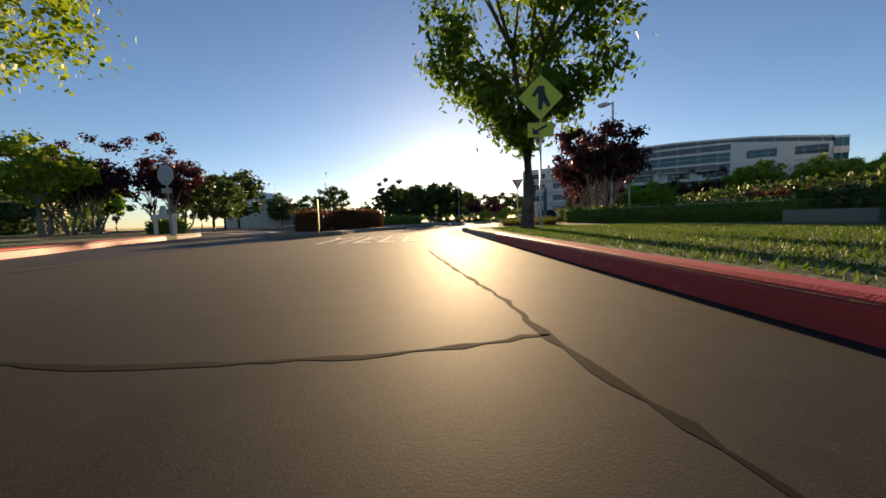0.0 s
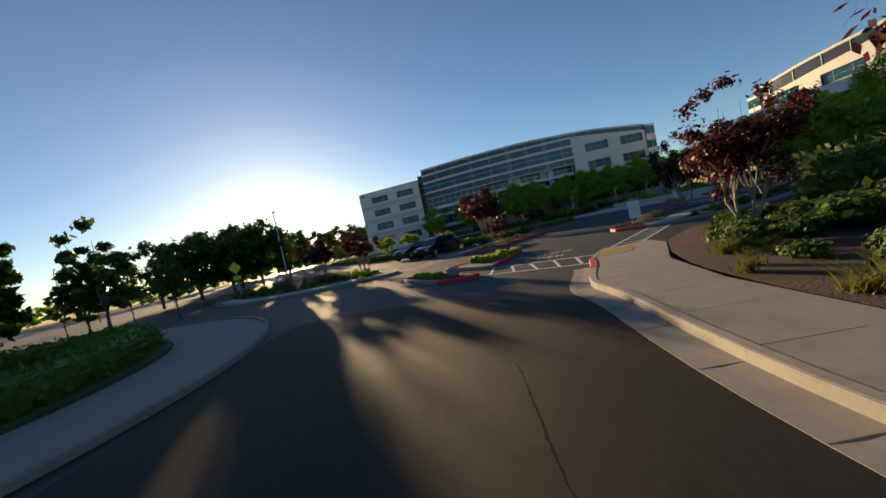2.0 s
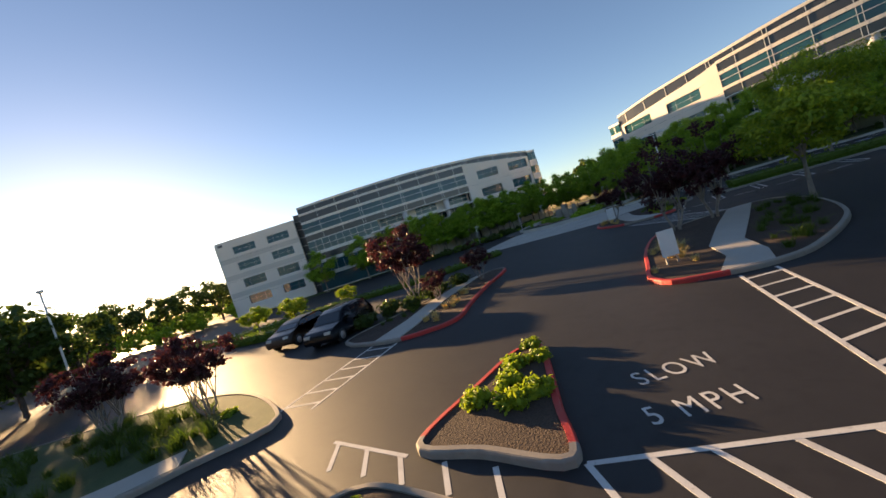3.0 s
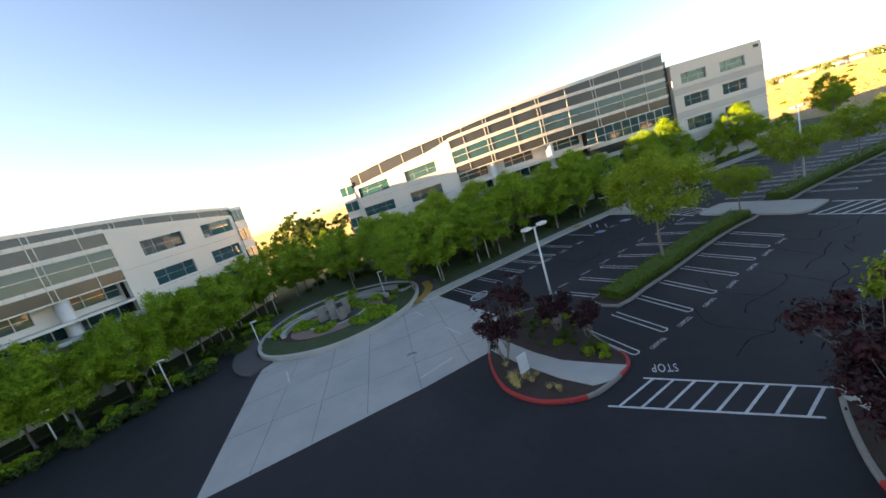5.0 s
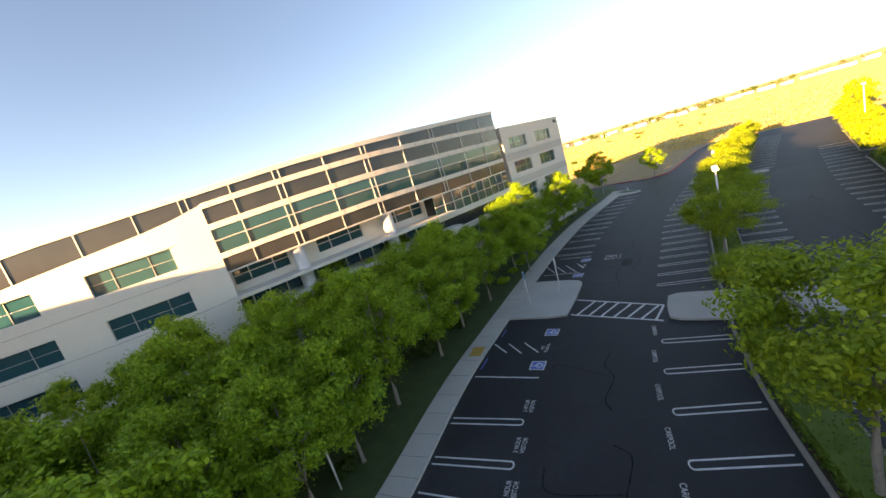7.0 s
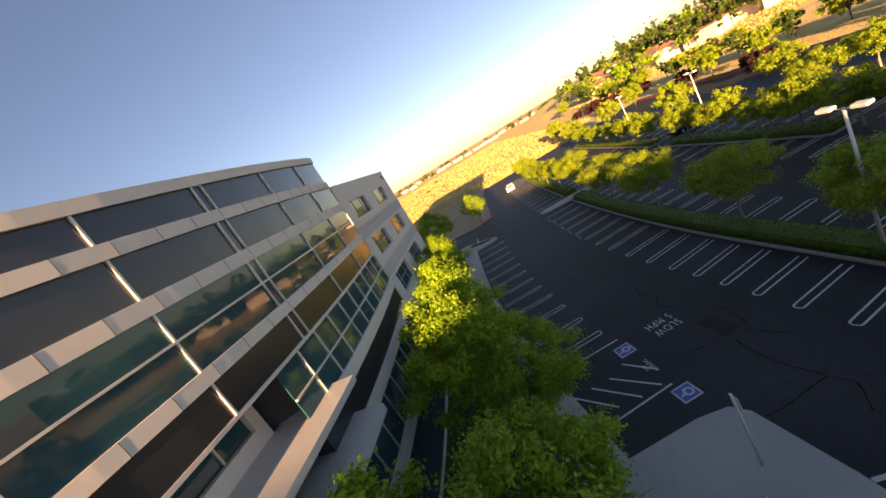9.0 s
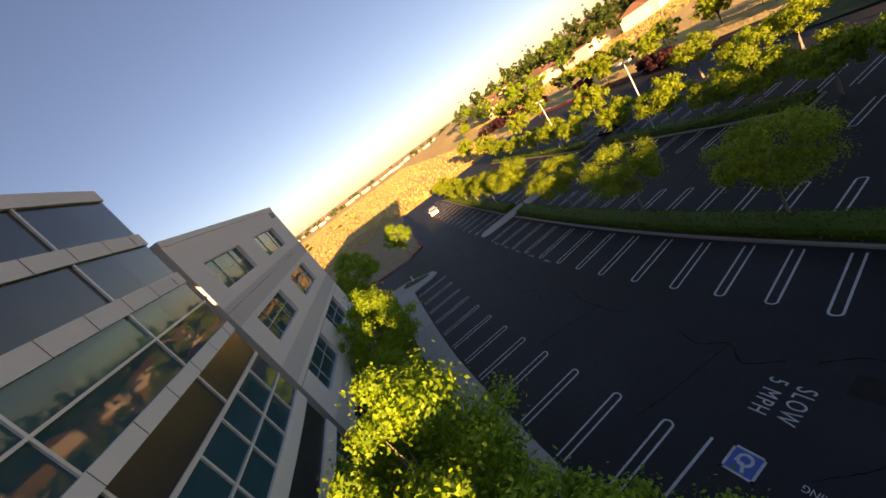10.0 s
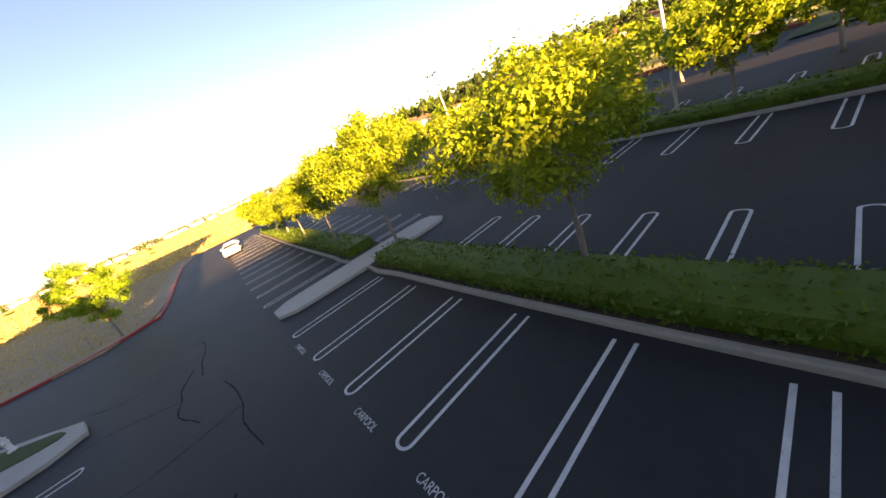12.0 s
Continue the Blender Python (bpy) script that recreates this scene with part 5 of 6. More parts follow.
with_copies(bush("round_shrub", 0.36, LIME, "round yellow-green shrub on mulch", 31), [(11.7, -16.2, 0.12, 0.75), (12.3, -16.25, 0.12, 0.8), (13.1, -16.3, 0.12, 0.7), (13.7, -16.25, 0.12, 0.95), (12.0, -13.1), (12.8, -13.0), (12.3, -12.2), (13.2, -12.4), (12.0, -11.4), (12.5, -10.9), (11.9, -10.2), (2.6, -15.2), (11.6, 14.6), (11.2, 15.4), (12.0, 15.2), (11.9, 21.0), (10.2, 22.4), (12.3, 18.6), (12.5, 19.8), (11.2, 20.2), (10.4, 17.2), (11.5, 22.0)], z=0.12, seed=32)
with_copies(bush("dark_shrub", 0.7, DARK_GREEN, "dark green rounded shrub", 33, 1200, 0.09), inside([(21.5, -9.5), (24, -5), (34, -7), (36, -13), (29, -14), (24, -11)], 26, 34) + inside([(1.2, -7.6), (1.8, -3), (1.2, 1.6), (-1.4, 1), (-1.5, -8)], 12, 35) + [(x, y, 0.1, 0.5 + 0.35 * ((7 * x) % 1)) for x, y in inside([(26, -16.8), (24, -14.8), (22.5, -12.8), (21.4, -10.8), (24, -8.5), (29, -12.5), (30, -17.8)], 26, 135) + inside([(20.6, -10.4), (20.6, -7.4), (24, -4.8), (25.5, -8), (22.4, -12.4)], 26, 136)], z=0.1, seed=36, scale=(0.7, 1.6))
with_copies(bush("garden_shrub", 0.8, GREEN, "soft green garden shrub", 37, 700, 0.13), inside([(-10.4, 33), (-5.4, 30.2), (-1, 30.8), (3, 34.5), (3.6, 39), (0, 44), (-6, 46), (-11, 43)], 34, 38) + inside([(-13, 37), (-26, 26), (-29, 26), (-17, 48), (-13, 49)], 24, 39) + [spot(s, 23 + (s * 7 % 3)) for s in range(30, 70, 3)], z=0.12, seed=40, scale=(0.6, 1.5))
shrub_mass("box_hedge", [(38.5, -29.95), (36.95, -30.0)], 1.15, 0.78, RUST, "clipped rust-tipped box hedge on the median", 420, 0.035)
shrub_mass("box_hedge", [(35.7, -29.15), (32.6, -28.5)], 1.5, 0.92, RUST, "clipped rust-tipped box hedge on the median", 420, 0.035)
shrub_mass("long_hedge", [(66, -12), (52, -14.5), (42, -13.5)], 1.6, 1.0, DARK_GREEN, "long dark clipped hedge behind the lawn", 60, 0.1)
shrub_mass("island_hedge", smooth_line([(12.3 + 6.6 * math.cos(a), -33.3 + 6.6 * math.sin(a)) for a in [0.1 + 0.3 * k for k in range(11)]], 1.0), 1.6, 0.75, HEDGE, "low dark hedge round the roundabout centre", 60, 0.09, z=0.18)
shrub_mass("lot_hedge", [(-18, -8.2), (-10, -6.2), (-4.2, -4.4)], 1.4, 0.7, HEDGE, "green hedge between the parked cars and the island", 40, 0.1, z=0.0)

LAWN = [(39.9, -22.2), (40.4, -23.4), (45, -23.75), (56, -24.0), (57, -17.5), (40, -17.5)]
gx = np.array(inside(LAWN, 60000, 50))
gr = np.random.default_rng(51)
hh = 0.025 + 0.035 * gr.random((len(gx), 1))
aa = gr.random((len(gx), 1)) * 6.283
base = np.concatenate([gx, np.full((len(gx), 1), 0.125)], 1)
sw = np.concatenate([np.cos(aa), np.sin(aa), 0 * aa], 1) * 0.008
up = np.concatenate([gr.normal(size=(len(gx), 2)) * 0.03, hh], 1)
vv = np.stack([base - sw, base + sw, base + up], 1).reshape(-1, 3)
lawn_blades = mesh_object("lawn_grass", vv.tolist(), [(3 * i, 3 * i + 1, 3 * i + 2) for i in range(len(gx))], GRASS)
tagged(lawn_blades, "short sunlit lawn grass", "grass", kind="stuff")


splitter_walk = ribbon("walk", smooth_line([(4.4, -16.9), (3.5, -18.9), (2.3, -20.5), (0.1, -22.5), (-3.0, -23.7), (-7, -24.5)], 0.6), [(-0.55, 0.1), (-0.55, 0.168), (0.55, 0.168), (0.55, 0.1)], PALE_CONCRETE)
tagged(splitter_walk, "pale concrete walk along the island edge", "walkway", kind="structure")
rock = empty("boulder", (14.5, -15.95, 0.12))
tagged(rock, "rounded grey boulder at the island tip", "boulder")
bm = bmesh.new()
bmesh.ops.create_icosphere(bm, subdivisions=3, radius=0.27)
for v in bm.verts:
    v.co = Vector((v.co.x * 1.1, v.co.y * 0.9, 0.2 + v.co.z * 0.85)) + Vector(noise.noise_vector(v.co * 3.0)) * 0.06
part("stone", bm, STONE, rock, smooth=True)


# ---- posts, lamps and signs ----
def lamp_post(x, y, h=7.6, heads=2, turn=0.0, label="tall white car park lamp on a concrete foot"):
    top = empty("lamp_post", (x, y, 0.0), turn)
    tagged(top, label, "lamp post", group="lamp posts of the car park")
    tube_part("footing", [(0, 0, 0), (0, 0, 0.55)], [0.28, 0.28], CONCRETE, top, 16)
    tube_part("pole", [(0, 0, 0.5), (0, 0, h)], [0.085, 0.06], WHITE_POST, top, 12)
    for k in range(heads):
        sgn = 1 if k == 0 else -1
        tube_part("arm", [(0, 0, h - 0.1), (sgn * 0.4, 0, h)], [0.035, 0.035], WHITE_POST, top, 8)
        head = box_part("lamp_head", (min(sgn * 0.35, sgn * 0.95), -0.2, h - 0.06), (max(sgn * 0.35, sgn * 0.95), 0.2, h + 0.1), WHITE_POST, top, 0.03)
        box_part("lens", (min(sgn * 0.4, sgn * 0.9), -0.16, h - 0.075), (max(sgn * 0.4, sgn * 0.9), 0.16, h - 0.055), LAMP_GLASS, head)
    return top


lamp_post(11.7, 19.6, 6.6, 2, 20)
lamp_post(43.6, 27.9, 7.6, 2, 10)
lamp_post(31.7, -14.5, 7.0, 1, 200)
lamp_post(-24.8, 19.9, 7.2, 2, 60)
lamp_post(*spot(62, -20.2), 8.4, 2, 0)
lamp_post(*spot(80, -20.2), 8.4, 2, 0)
lamp_post(-24.6, -17.8, 9.0, 1, 0)
for x, y in ((-11.9, 35.2), (0.8, 38.8), (7.2, 37.5), (-18.9, 32.4), (13.8, 39.9), (-25.4, 29.1), (-22.4, 36.6), (-13.7, 48.0), (-26.6, 31.8), (-31.4, 27.1)):
    lp = empty("path_light", (x, y, 0.12))
    tagged(lp, "slim white garden light with a flat head", "garden light", group="garden path lights")
    tube_part("pole", [(0, 0, 0), (0, 0, 3.0)], [0.05, 0.05], WHITE_POST, lp, 8)
    box_part("lamp_head", (-0.08, -0.12, 2.98), (0.5, 0.12, 3.08), WHITE_POST, lp, 0.02)


def street_light(x, y, h, turn):
    top = empty("street_lamp", (x, y, 0.0), turn)
    tagged(top, "tall grey street lamp with a curved arm", "street lamp")
    tube_part("pole", [(0, 0, 0), (0, 0, h * 0.93), (0.3, 0, h * 0.98), (2.2, 0, h)], [0.11, 0.08, 0.06, 0.05], METAL, top, 10)
    box_part("lamp_head", (2.1, -0.14, h - 0.05), (2.9, 0.14, h + 0.08), METAL, top, 0.03)


street_light(-23.7, -45.5, 10.4, 20)
street_light(-60, -50, 9.4, 20)
street_light(-40, -62, 9.4, 0)


def panel_at(top, name, corners, mat, label="", thick=0.012):
    """A flat sheet panel facing -y of its thing, with real thickness."""
    bm = bmesh.new()
    f = bm.faces.new([bm.verts.new((x, 0, z)) for x, z in corners])
    r = bmesh.ops.extrude_face_region(bm, geom=[f])
    for v in r["geom"]:
        if isinstance(v, bmesh.types.BMVert):
            v.co.y += thick
    return part(name, bm, mat, top, label)


crossing_sign = empty("crossing_sign", (44.2, -22.9, 0.12), 82)
tagged(crossing_sign, "yellow-green diamond crossing sign on a perforated post", "road sign")
box_part("post", (-0.022, 0.02, 0.0), (0.022, 0.064, 3.45), METAL, crossing_sign, 0.004)
panel_at(crossing_sign, "diamond", [(0, 2.52), (0.5, 3.02), (0, 3.52), (-0.5, 3.02)], SIGN_YELLOW)
p = panel_at(crossing_sign, "symbol", [(-0.06, 2.88), (0.02, 2.86), (0.06, 3.05), (0.16, 2.9), (0.22, 2.95), (0.1, 3.2), (0.08, 3.38), (-0.06, 3.38), (-0.2, 3.18), (-0.14, 3.14), (-0.05, 3.24)], BLACK, "plain black shape")
p.location.y, p.location.z = -0.015, -0.12
p = panel_at(crossing_sign, "plaque", [(-0.29, 2.14), (0.29, 2.14), (0.29, 2.46), (-0.29, 2.46)], SIGN_YELLOW)
a = panel_at(crossing_sign, "arrow", [(-0.18, 2.26), (-0.02, 2.26), (-0.07, 2.31), (0.16, 2.44), (0.12, 2.48), (-0.11, 2.35), (-0.18, 2.42)], BLACK, "black arrow")
a.location.y, a.location.z = -0.015, -0.06

yield_sign = empty("yield_sign", (32.6, -20.35, 0.12), 80)
tagged(yield_sign, "red and white triangular yield sign on a slim post", "road sign")
box_part("post", (-0.025, 0.02, 0.0), (0.025, 0.06, 2.45), METAL, yield_sign, 0.004)
panel_at(yield_sign, "plate", [(0, 1.9), (0.31, 2.46), (-0.31, 2.46)], SIGN_RED)
p = panel_at(yield_sign, "inner_plate", [(0, 2.08), (0.17, 2.38), (-0.17, 2.38)], SIGN_WHITE, "white inner triangle")
p.location.y = -0.013

ped_sign = empty("warning_sign", (-6.2, -23.4, 0.12), 60)
tagged(ped_sign, "yellow-green diamond sign on a slim post", "road sign")
box_part("post", (-0.03, 0.02, 0.0), (0.03, 0.08, 2.9), METAL, ped_sign, 0.004)
panel_at(ped_sign, "diamond", [(0, 2.0), (0.5, 2.5), (0, 3.0), (-0.5, 2.5)], SIGN_YELLOW)
panel_at(ped_sign, "plaque", [(-0.3, 1.55), (0.3, 1.55), (0.3, 1.85), (-0.3, 1.85)], SIGN_YELLOW)

lease_sign = empty("lease_sign", (26.98, -16.86, 0.12), -28)
tagged(lease_sign, "tall blue and grey property sign with white lettering", "sign")
box_part("board", (-0.5, -0.06, 0.12), (0.5, 0.06, 2.2), SIGN_BLUE, lease_sign, 0.01)
box_part("header", (-0.5, -0.064, 2.2), (0.5, 0.064, 2.5), METAL, lease_sign, 0.01)
for sx in (-0.44, 0.44):
    box_part("post", (sx - 0.05, -0.05, 0.0), (sx + 0.05, 0.05, 0.2), METAL, lease_sign, 0.004)
l = lettering("For Lease", 0, -0.066, 0, 0.22, 1.0, 1.98, SIGN_WHITE, lease_sign, tilt=90)
for k, (w, z) in enumerate(((0.7, 1.72), (0.5, 1.5), (0.6, 1.36), (0.4, 1.22), (0.55, 1.08), (0.5, 0.8), (0.62, 0.66), (0.3, 0.4))):
    box_part("text_bar", (-w / 2, -0.068, z - 0.04), (w / 2, -0.06, z + 0.04), SIGN_WHITE, lease_sign)

number_sign = empty("marker_post", (28.78, -18.08, 0.12), 10)
tagged(number_sign, "short white stepped marker sign", "sign")
panel_at(number_sign, "plate", [(-0.14, 0.0), (0.10, 0.0), (0.10, 0.42), (0.2, 0.42), (0.2, 0.62), (0.08, 0.64), (0.2, 0.84), (0.2, 1.05), (0.06, 1.06), (0.18, 1.2), (0.18, 1.35), (-0.14, 1.35)], SIGN_WHITE, thick=0.06)

white_panel = empty("panel_sign", (14.5, -3.2, 0.12), 35)
tagged(white_panel, "plain white panel sign on two short legs", "sign")
panel_at(white_panel, "board", [(-0.3, 0.3), (0.3, 0.3), (0.3, 1.3), (-0.3, 1.3)], SIGN_WHITE, thick=0.05)
for sx in (-0.2, 0.2):
    box_part("leg", (sx - 0.03, 0.0, 0.0), (sx + 0.03, 0.05, 0.32), METAL, white_panel)
c = copy_thing(white_panel, pose(7.6, 15.4, 0.12, 0, 0, 20))
c["label"] = "plain white panel sign seen from behind"

marker = empty("yellow_marker", (40.9, -28.9, 0.12))
tagged(marker, "yellow upright median marker post", "marker post")
box_part("blade", (-0.04, -0.02, 0.0), (0.04, 0.02, 1.05), SIGN_YELLOW_POST, marker, 0.004)

hydrant = empty("hydrant", (83.6, 47.0, 0.19))
tagged(hydrant, "white fire hydrant in a small planted bed", "hydrant")
tube_part("barrel", [(0, 0, 0), (0, 0, 0.06), (0, 0, 0.07), (0, 0, 0.55), (0, 0, 0.6), (0, 0, 0.72)], [0.17, 0.17, 0.11, 0.11, 0.14, 0.03], WHITE_POST, hydrant, 14)
for sg in (-1, 1):
    tube_part("outlet", [(0, 0, 0.42), (sg * 0.2, 0, 0.42)], [0.06, 0.06], WHITE_POST, hydrant, 10)

for s, off in ((24.0, 17.6), (26.8, 15.0)):
    x, y = spot(s, off)
    b = empty("sign_post", (x, y, 0.15), heading(s))
    tagged(b, "slim white post with a small blue parking sign", "sign post")
    tube_part("post", [(0, 0, 0), (0, 0, 3.2)], [0.05, 0.05], WHITE_POST, b, 8)
    box_part("plate", (-0.16, -0.06, 2.5), (0.16, -0.045, 3.1), SIGN_BLUE if off > 16 else SIGN_WHITE, b)


# ---- parked cars ----
def car(x, y, turn, paint_mat, label, long=4.7, wide=1.85, high=1.7):
    top = empty("parked_car", (x, y, 0.0), turn)
    tagged(top, label, "car")
    L, W, H = long / 2, wide / 2, high
    prof = [(-L, 0.45), (-L * 0.99, 0.85), (-L * 0.93, 1.02), (-L * 0.80, H * 0.94), (-L * 0.55, H), (L * 0.10, H * 0.985), (L * 0.30, H * 0.90), (L * 0.56, 1.06), (L * 0.88, 0.93), (L * 0.985, 0.78), (L, 0.45), (L * 0.95, 0.3), (-L * 0.95, 0.3)]
    vs, fs = [], []
    for yk, sc in ((-1, 0.90), (-0.94, 1.0), (0.94, 1.0), (1, 0.90)):
        for px, pz in prof:
            inw = 1.0 if pz < 1.08 else 1.0 - 0.26 * (pz - 1.08) / (H - 1.08)
            vs.append((px * (1 if abs(yk) < 1 else 0.985), yk * W * inw, 0.62 + (pz - 0.62) * (1 if abs(yk) < 1 else 0.97)))
    n = len(prof)
    for r in range(3):
        for k in range(n):
            fs.append((r * n + k, r * n + (k + 1) % n, (r + 1) * n + (k + 1) % n, (r + 1) * n + k))
    fs += [tuple(range(n)), tuple(range(4 * n - 1, 3 * n - 1, -1))]
    me = bpy.data.meshes.new("body")
    me.from_pydata(vs, [], fs)
    bm = bmesh.new()
    bm.from_mesh(me)
    bmesh.ops.remove_doubles(bm, verts=bm.verts, dist=0.001)
    bmesh.ops.bevel(bm, geom=list(bm.edges), offset=0.045, segments=2, affect="EDGES", profile=0.5, clamp_overlap=True)
    part("body", bm, paint_mat, top, smooth=True)
    g = 0.012
    for nm, pts in (("windscreen", [(L * 0.32, H * 0.87), (L * 0.54, 1.09)]), ("rear_window", [(-L * 0.82, H * 0.91), (-L * 0.925, 1.07)])):
        (x0, z0), (x1, z1) = pts
        sg = 1 if x1 > 0 else -1
        mesh_object(nm, [(x0 + sg * g, -W * 0.72, z0 + g), (x0 + sg * g, W * 0.72, z0 + g), (x1 + sg * g, W * 0.86, z1 + g), (x1 + sg * g, -W * 0.86, z1 + g)], [(0, 1, 2, 3)], CAR_GLASS, top)
    for sg in (-1, 1):
        for a, b, c2, d in ((-0.78, -0.42, -0.46, -0.74), (-0.40, 0.02, 0.0, -0.44), (0.05, 0.46, 0.22, 0.03)):
            ya = sg * (W * 0.985 + g)
            yb = sg * (W * 0.80 + g)
            mesh_object("side_window", [(L * a, ya, 1.10), (L * b, ya, 1.10), (L * c2, yb, H * 0.92), (L * d, yb, H * 0.92)], [(0, 1, 2, 3)], CAR_GLASS, top)
        box_part("headlight", (L * 0.93, sg * W * 0.7 - 0.2, 0.68), (L * 0.992, sg * W * 0.7 + 0.2, 0.84), LAMP_GLASS, top, 0.02)
        box_part("tail_light", (-L * 0.992, sg * W * 0.8 - 0.13, 0.75), (-L * 0.94, sg * W * 0.8 + 0.13, 1.0), SIGN_RED, top, 0.02)
        box_part("mirror", (L * 0.33, sg * (W + 0.1) - 0.1, 1.05), (L * 0.40, sg * (W + 0.1) + 0.1, 1.2), paint_mat, top, 0.03)
        for wx in (-0.6, 0.62):
            wheel = tube_part("wheel", [(L * wx, sg * (W - 0.22), 0.34), (L * wx, sg * (W + 0.01), 0.34)], [0.34, 0.34], TYRE, top, 18)
            tube_part("rim", [(L * wx, sg * (W + 0.005), 0.34), (L * wx, sg * (W + 0.025), 0.34)], [0.22, 0.2], METAL, wheel, 14)
    return top


car(-1.6, -7.6, -66, CAR_DARK, "dark glossy station wagon parked by a hedge")
car(-6.3, -7.9, -64, CAR_BROWN, "bronze hatchback parked beside a dark car", 4.3, 1.8, 1.5)
car(113.5, 36.0, 172, CAR_WHITE, "white car parked at the far end of the lot", 4.6, 1.8, 1.5)
car(83.0, 12.3, 100, CAR_DARK, "dark car parked in the far row")

# ---- drop-off garden with a stone fountain ----
gl = smooth_line([(-10.9, 32.4), (-5.5, 29.2), (-0.7, 29.7), (3.0, 32.6), (4.4, 36.6), (4.2, 40.6), (1.0, 44.6), (-5.0, 46.8), (-10.6, 44.8), (-12.8, 38.6)], 0.8, True)
if area_sign(gl) < 0:
    gl = gl[::-1]
oval = sheet("garden_oval", inset(gl, 0.2), 0.30, LAWN_EARTH, depth=0.2)
tagged(oval, "oval lawn garden behind a low concrete wall", "garden", kind="structure")
ribbon("low_wall", gl, [(0, -0.05), (0, 0.42), (0.03, 0.45), (0.27, 0.45), (0.3, 0.42), (0.3, 0.1)], PALE_CONCRETE, oval, True, "low curved concrete edge")
loop_line = inset(gl, -1.25)
_cut = max(range(len(loop_line)), key=lambda i: loop_line[i][0] - loop_line[i][1])
loop_line = [p for p in loop_line[_cut:] + loop_line[:_cut] if p[1] > 35.0 or p[0] < -10.5]
loop = ribbon("loop_path", loop_line, [(-1.1, 0.0), (-1.1, 0.165), (1.1, 0.165), (1.1, 0.0)], JOINT, None, False)
tagged(loop, "curved grey path round the oval garden", "path", kind="structure")


def ellipse(rx, ry, n=40, cx=-4.4, cy=36.6, a0=0.0, a1=2 * math.pi):
    return [(cx + rx * math.cos(a0 + (a1 - a0) * k / n), cy + ry * math.sin(a0 + (a1 - a0) * k / n)) for k in range(n)]


court_bed = sheet("garden_court", ellipse(6.4, 5.2, cy=37.8), 0.315, MULCH, depth=0.1)
tagged(court_bed, "brown mulch court round the brick ring", "planting bed", kind="structure")
paving = sheet("brick_ring", ellipse(4.9, 3.9), 0.33, BRICK_RING, depth=0.1)
tagged(paving, "ring of pinkish brown brick paving round the fountain", "paving", kind="structure")
ribbon("rim", ellipse(2.85, 2.15), [(-0.14, 0.2), (-0.14, 0.42), (0.14, 0.42), (0.14, 0.2)], PALE_CONCRETE, paving, True, "pale basin rim")
for n_course in range(4):
    rx, ry = 3.25 + 0.42 * n_course, 2.5 + 0.36 * n_course
    ribbon("course", ellipse(rx, ry), [(-0.012, 0.325), (-0.012, 0.334), (0.012, 0.334), (0.012, 0.325)], JOINT, paving, True)
pool = sheet("fountain_bed", ellipse(2.7, 2.0, 30), 0.36, DARK_WALL, depth=0.1)
tagged(pool, "dark shallow fountain basin", "basin", kind="structure")
for line in (ellipse(5.6, 4.7, 12, a0=1.7, a1=3.4), ellipse(5.7, 4.8, 10, a0=0.3, a1=1.4), ellipse(6.6, 5.8, 10, a0=2.2, a1=3.1)):
    seat = ribbon("seat_wall", smooth_line(line, 0.5), [(-0.25, 0.25), (-0.25, 0.72), (-0.22, 0.75), (0.22, 0.75), (0.25, 0.72), (0.25, 0.25)], PALE_CONCRETE)
    tagged(seat, "low curved concrete seat wall in the garden", "seat wall")
garden_path = ribbon("garden_path", smooth_line([(-12.4, 38.5), (-10, 40.6), (-7.6, 43.0), (-3, 43.9), (1.0, 42.2), (3.4, 38.6)], 0.6), [(-0.8, 0.25), (-0.8, 0.335), (0.8, 0.335), (0.8, 0.25)], PALE_CONCRETE)
tagged(garden_path, "pale curved concrete garden path", "path", kind="structure")
fountain = empty("stone_fountain", (-4.4, 36.6, 0.36))
tagged(fountain, "group of upright rough stone slabs in a basin", "fountain")
for k, (dx, dy, w, h, rot) in enumerate(((-1.5, 0.5, 1.0, 1.5, 10), (-0.2, -0.2, 0.8, 2.1, -15), (1.1, 0.3, 0.6, 1.7, 30), (0.7, -1.0, 0.9, 1.2, 60))):
    bm = bmesh.new()
    add_box(bm, (-w / 2, -0.25, 0), (w / 2, 0.25, h), 0.06)
    for v in bm.verts:
        v.co += Vector(noise.noise_vector(v.co * 2.0 + Vector((k * 7, 0, 0)))) * 0.07
    st = part("slab", bm, STONE, fountain)
    st.matrix_basis = pose(dx, dy, 0, 0, 0, rot)
# dark green shrubs scattered beneath the court and front-bed trees
under = bush("understory_shrub", 0.9, DARK_GREEN, "dark green shrub beneath the trees", 141, 700, 0.13)
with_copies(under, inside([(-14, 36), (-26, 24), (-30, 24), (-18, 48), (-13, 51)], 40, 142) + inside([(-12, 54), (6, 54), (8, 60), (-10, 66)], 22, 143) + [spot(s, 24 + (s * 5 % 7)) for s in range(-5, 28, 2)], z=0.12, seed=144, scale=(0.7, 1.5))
road_mark = paint("oval_mark", [rz(1.0 * math.cos(a), 0.62 * math.sin(a), 38) for a in [2 * math.pi * k / 20 for k in range(20)]], 0.14, 0.006, lot, closed=True, label="worn white oval road marking")
road_mark.matrix_basis = pose(9.2, 29.4, 0)
for k in (-0.45, -0.15, 0.15, 0.45):
    paint("mark_bar", [rz(k, -0.4, 38), rz(k, 0.4, 38)], 0.12, 0.006, road_mark)
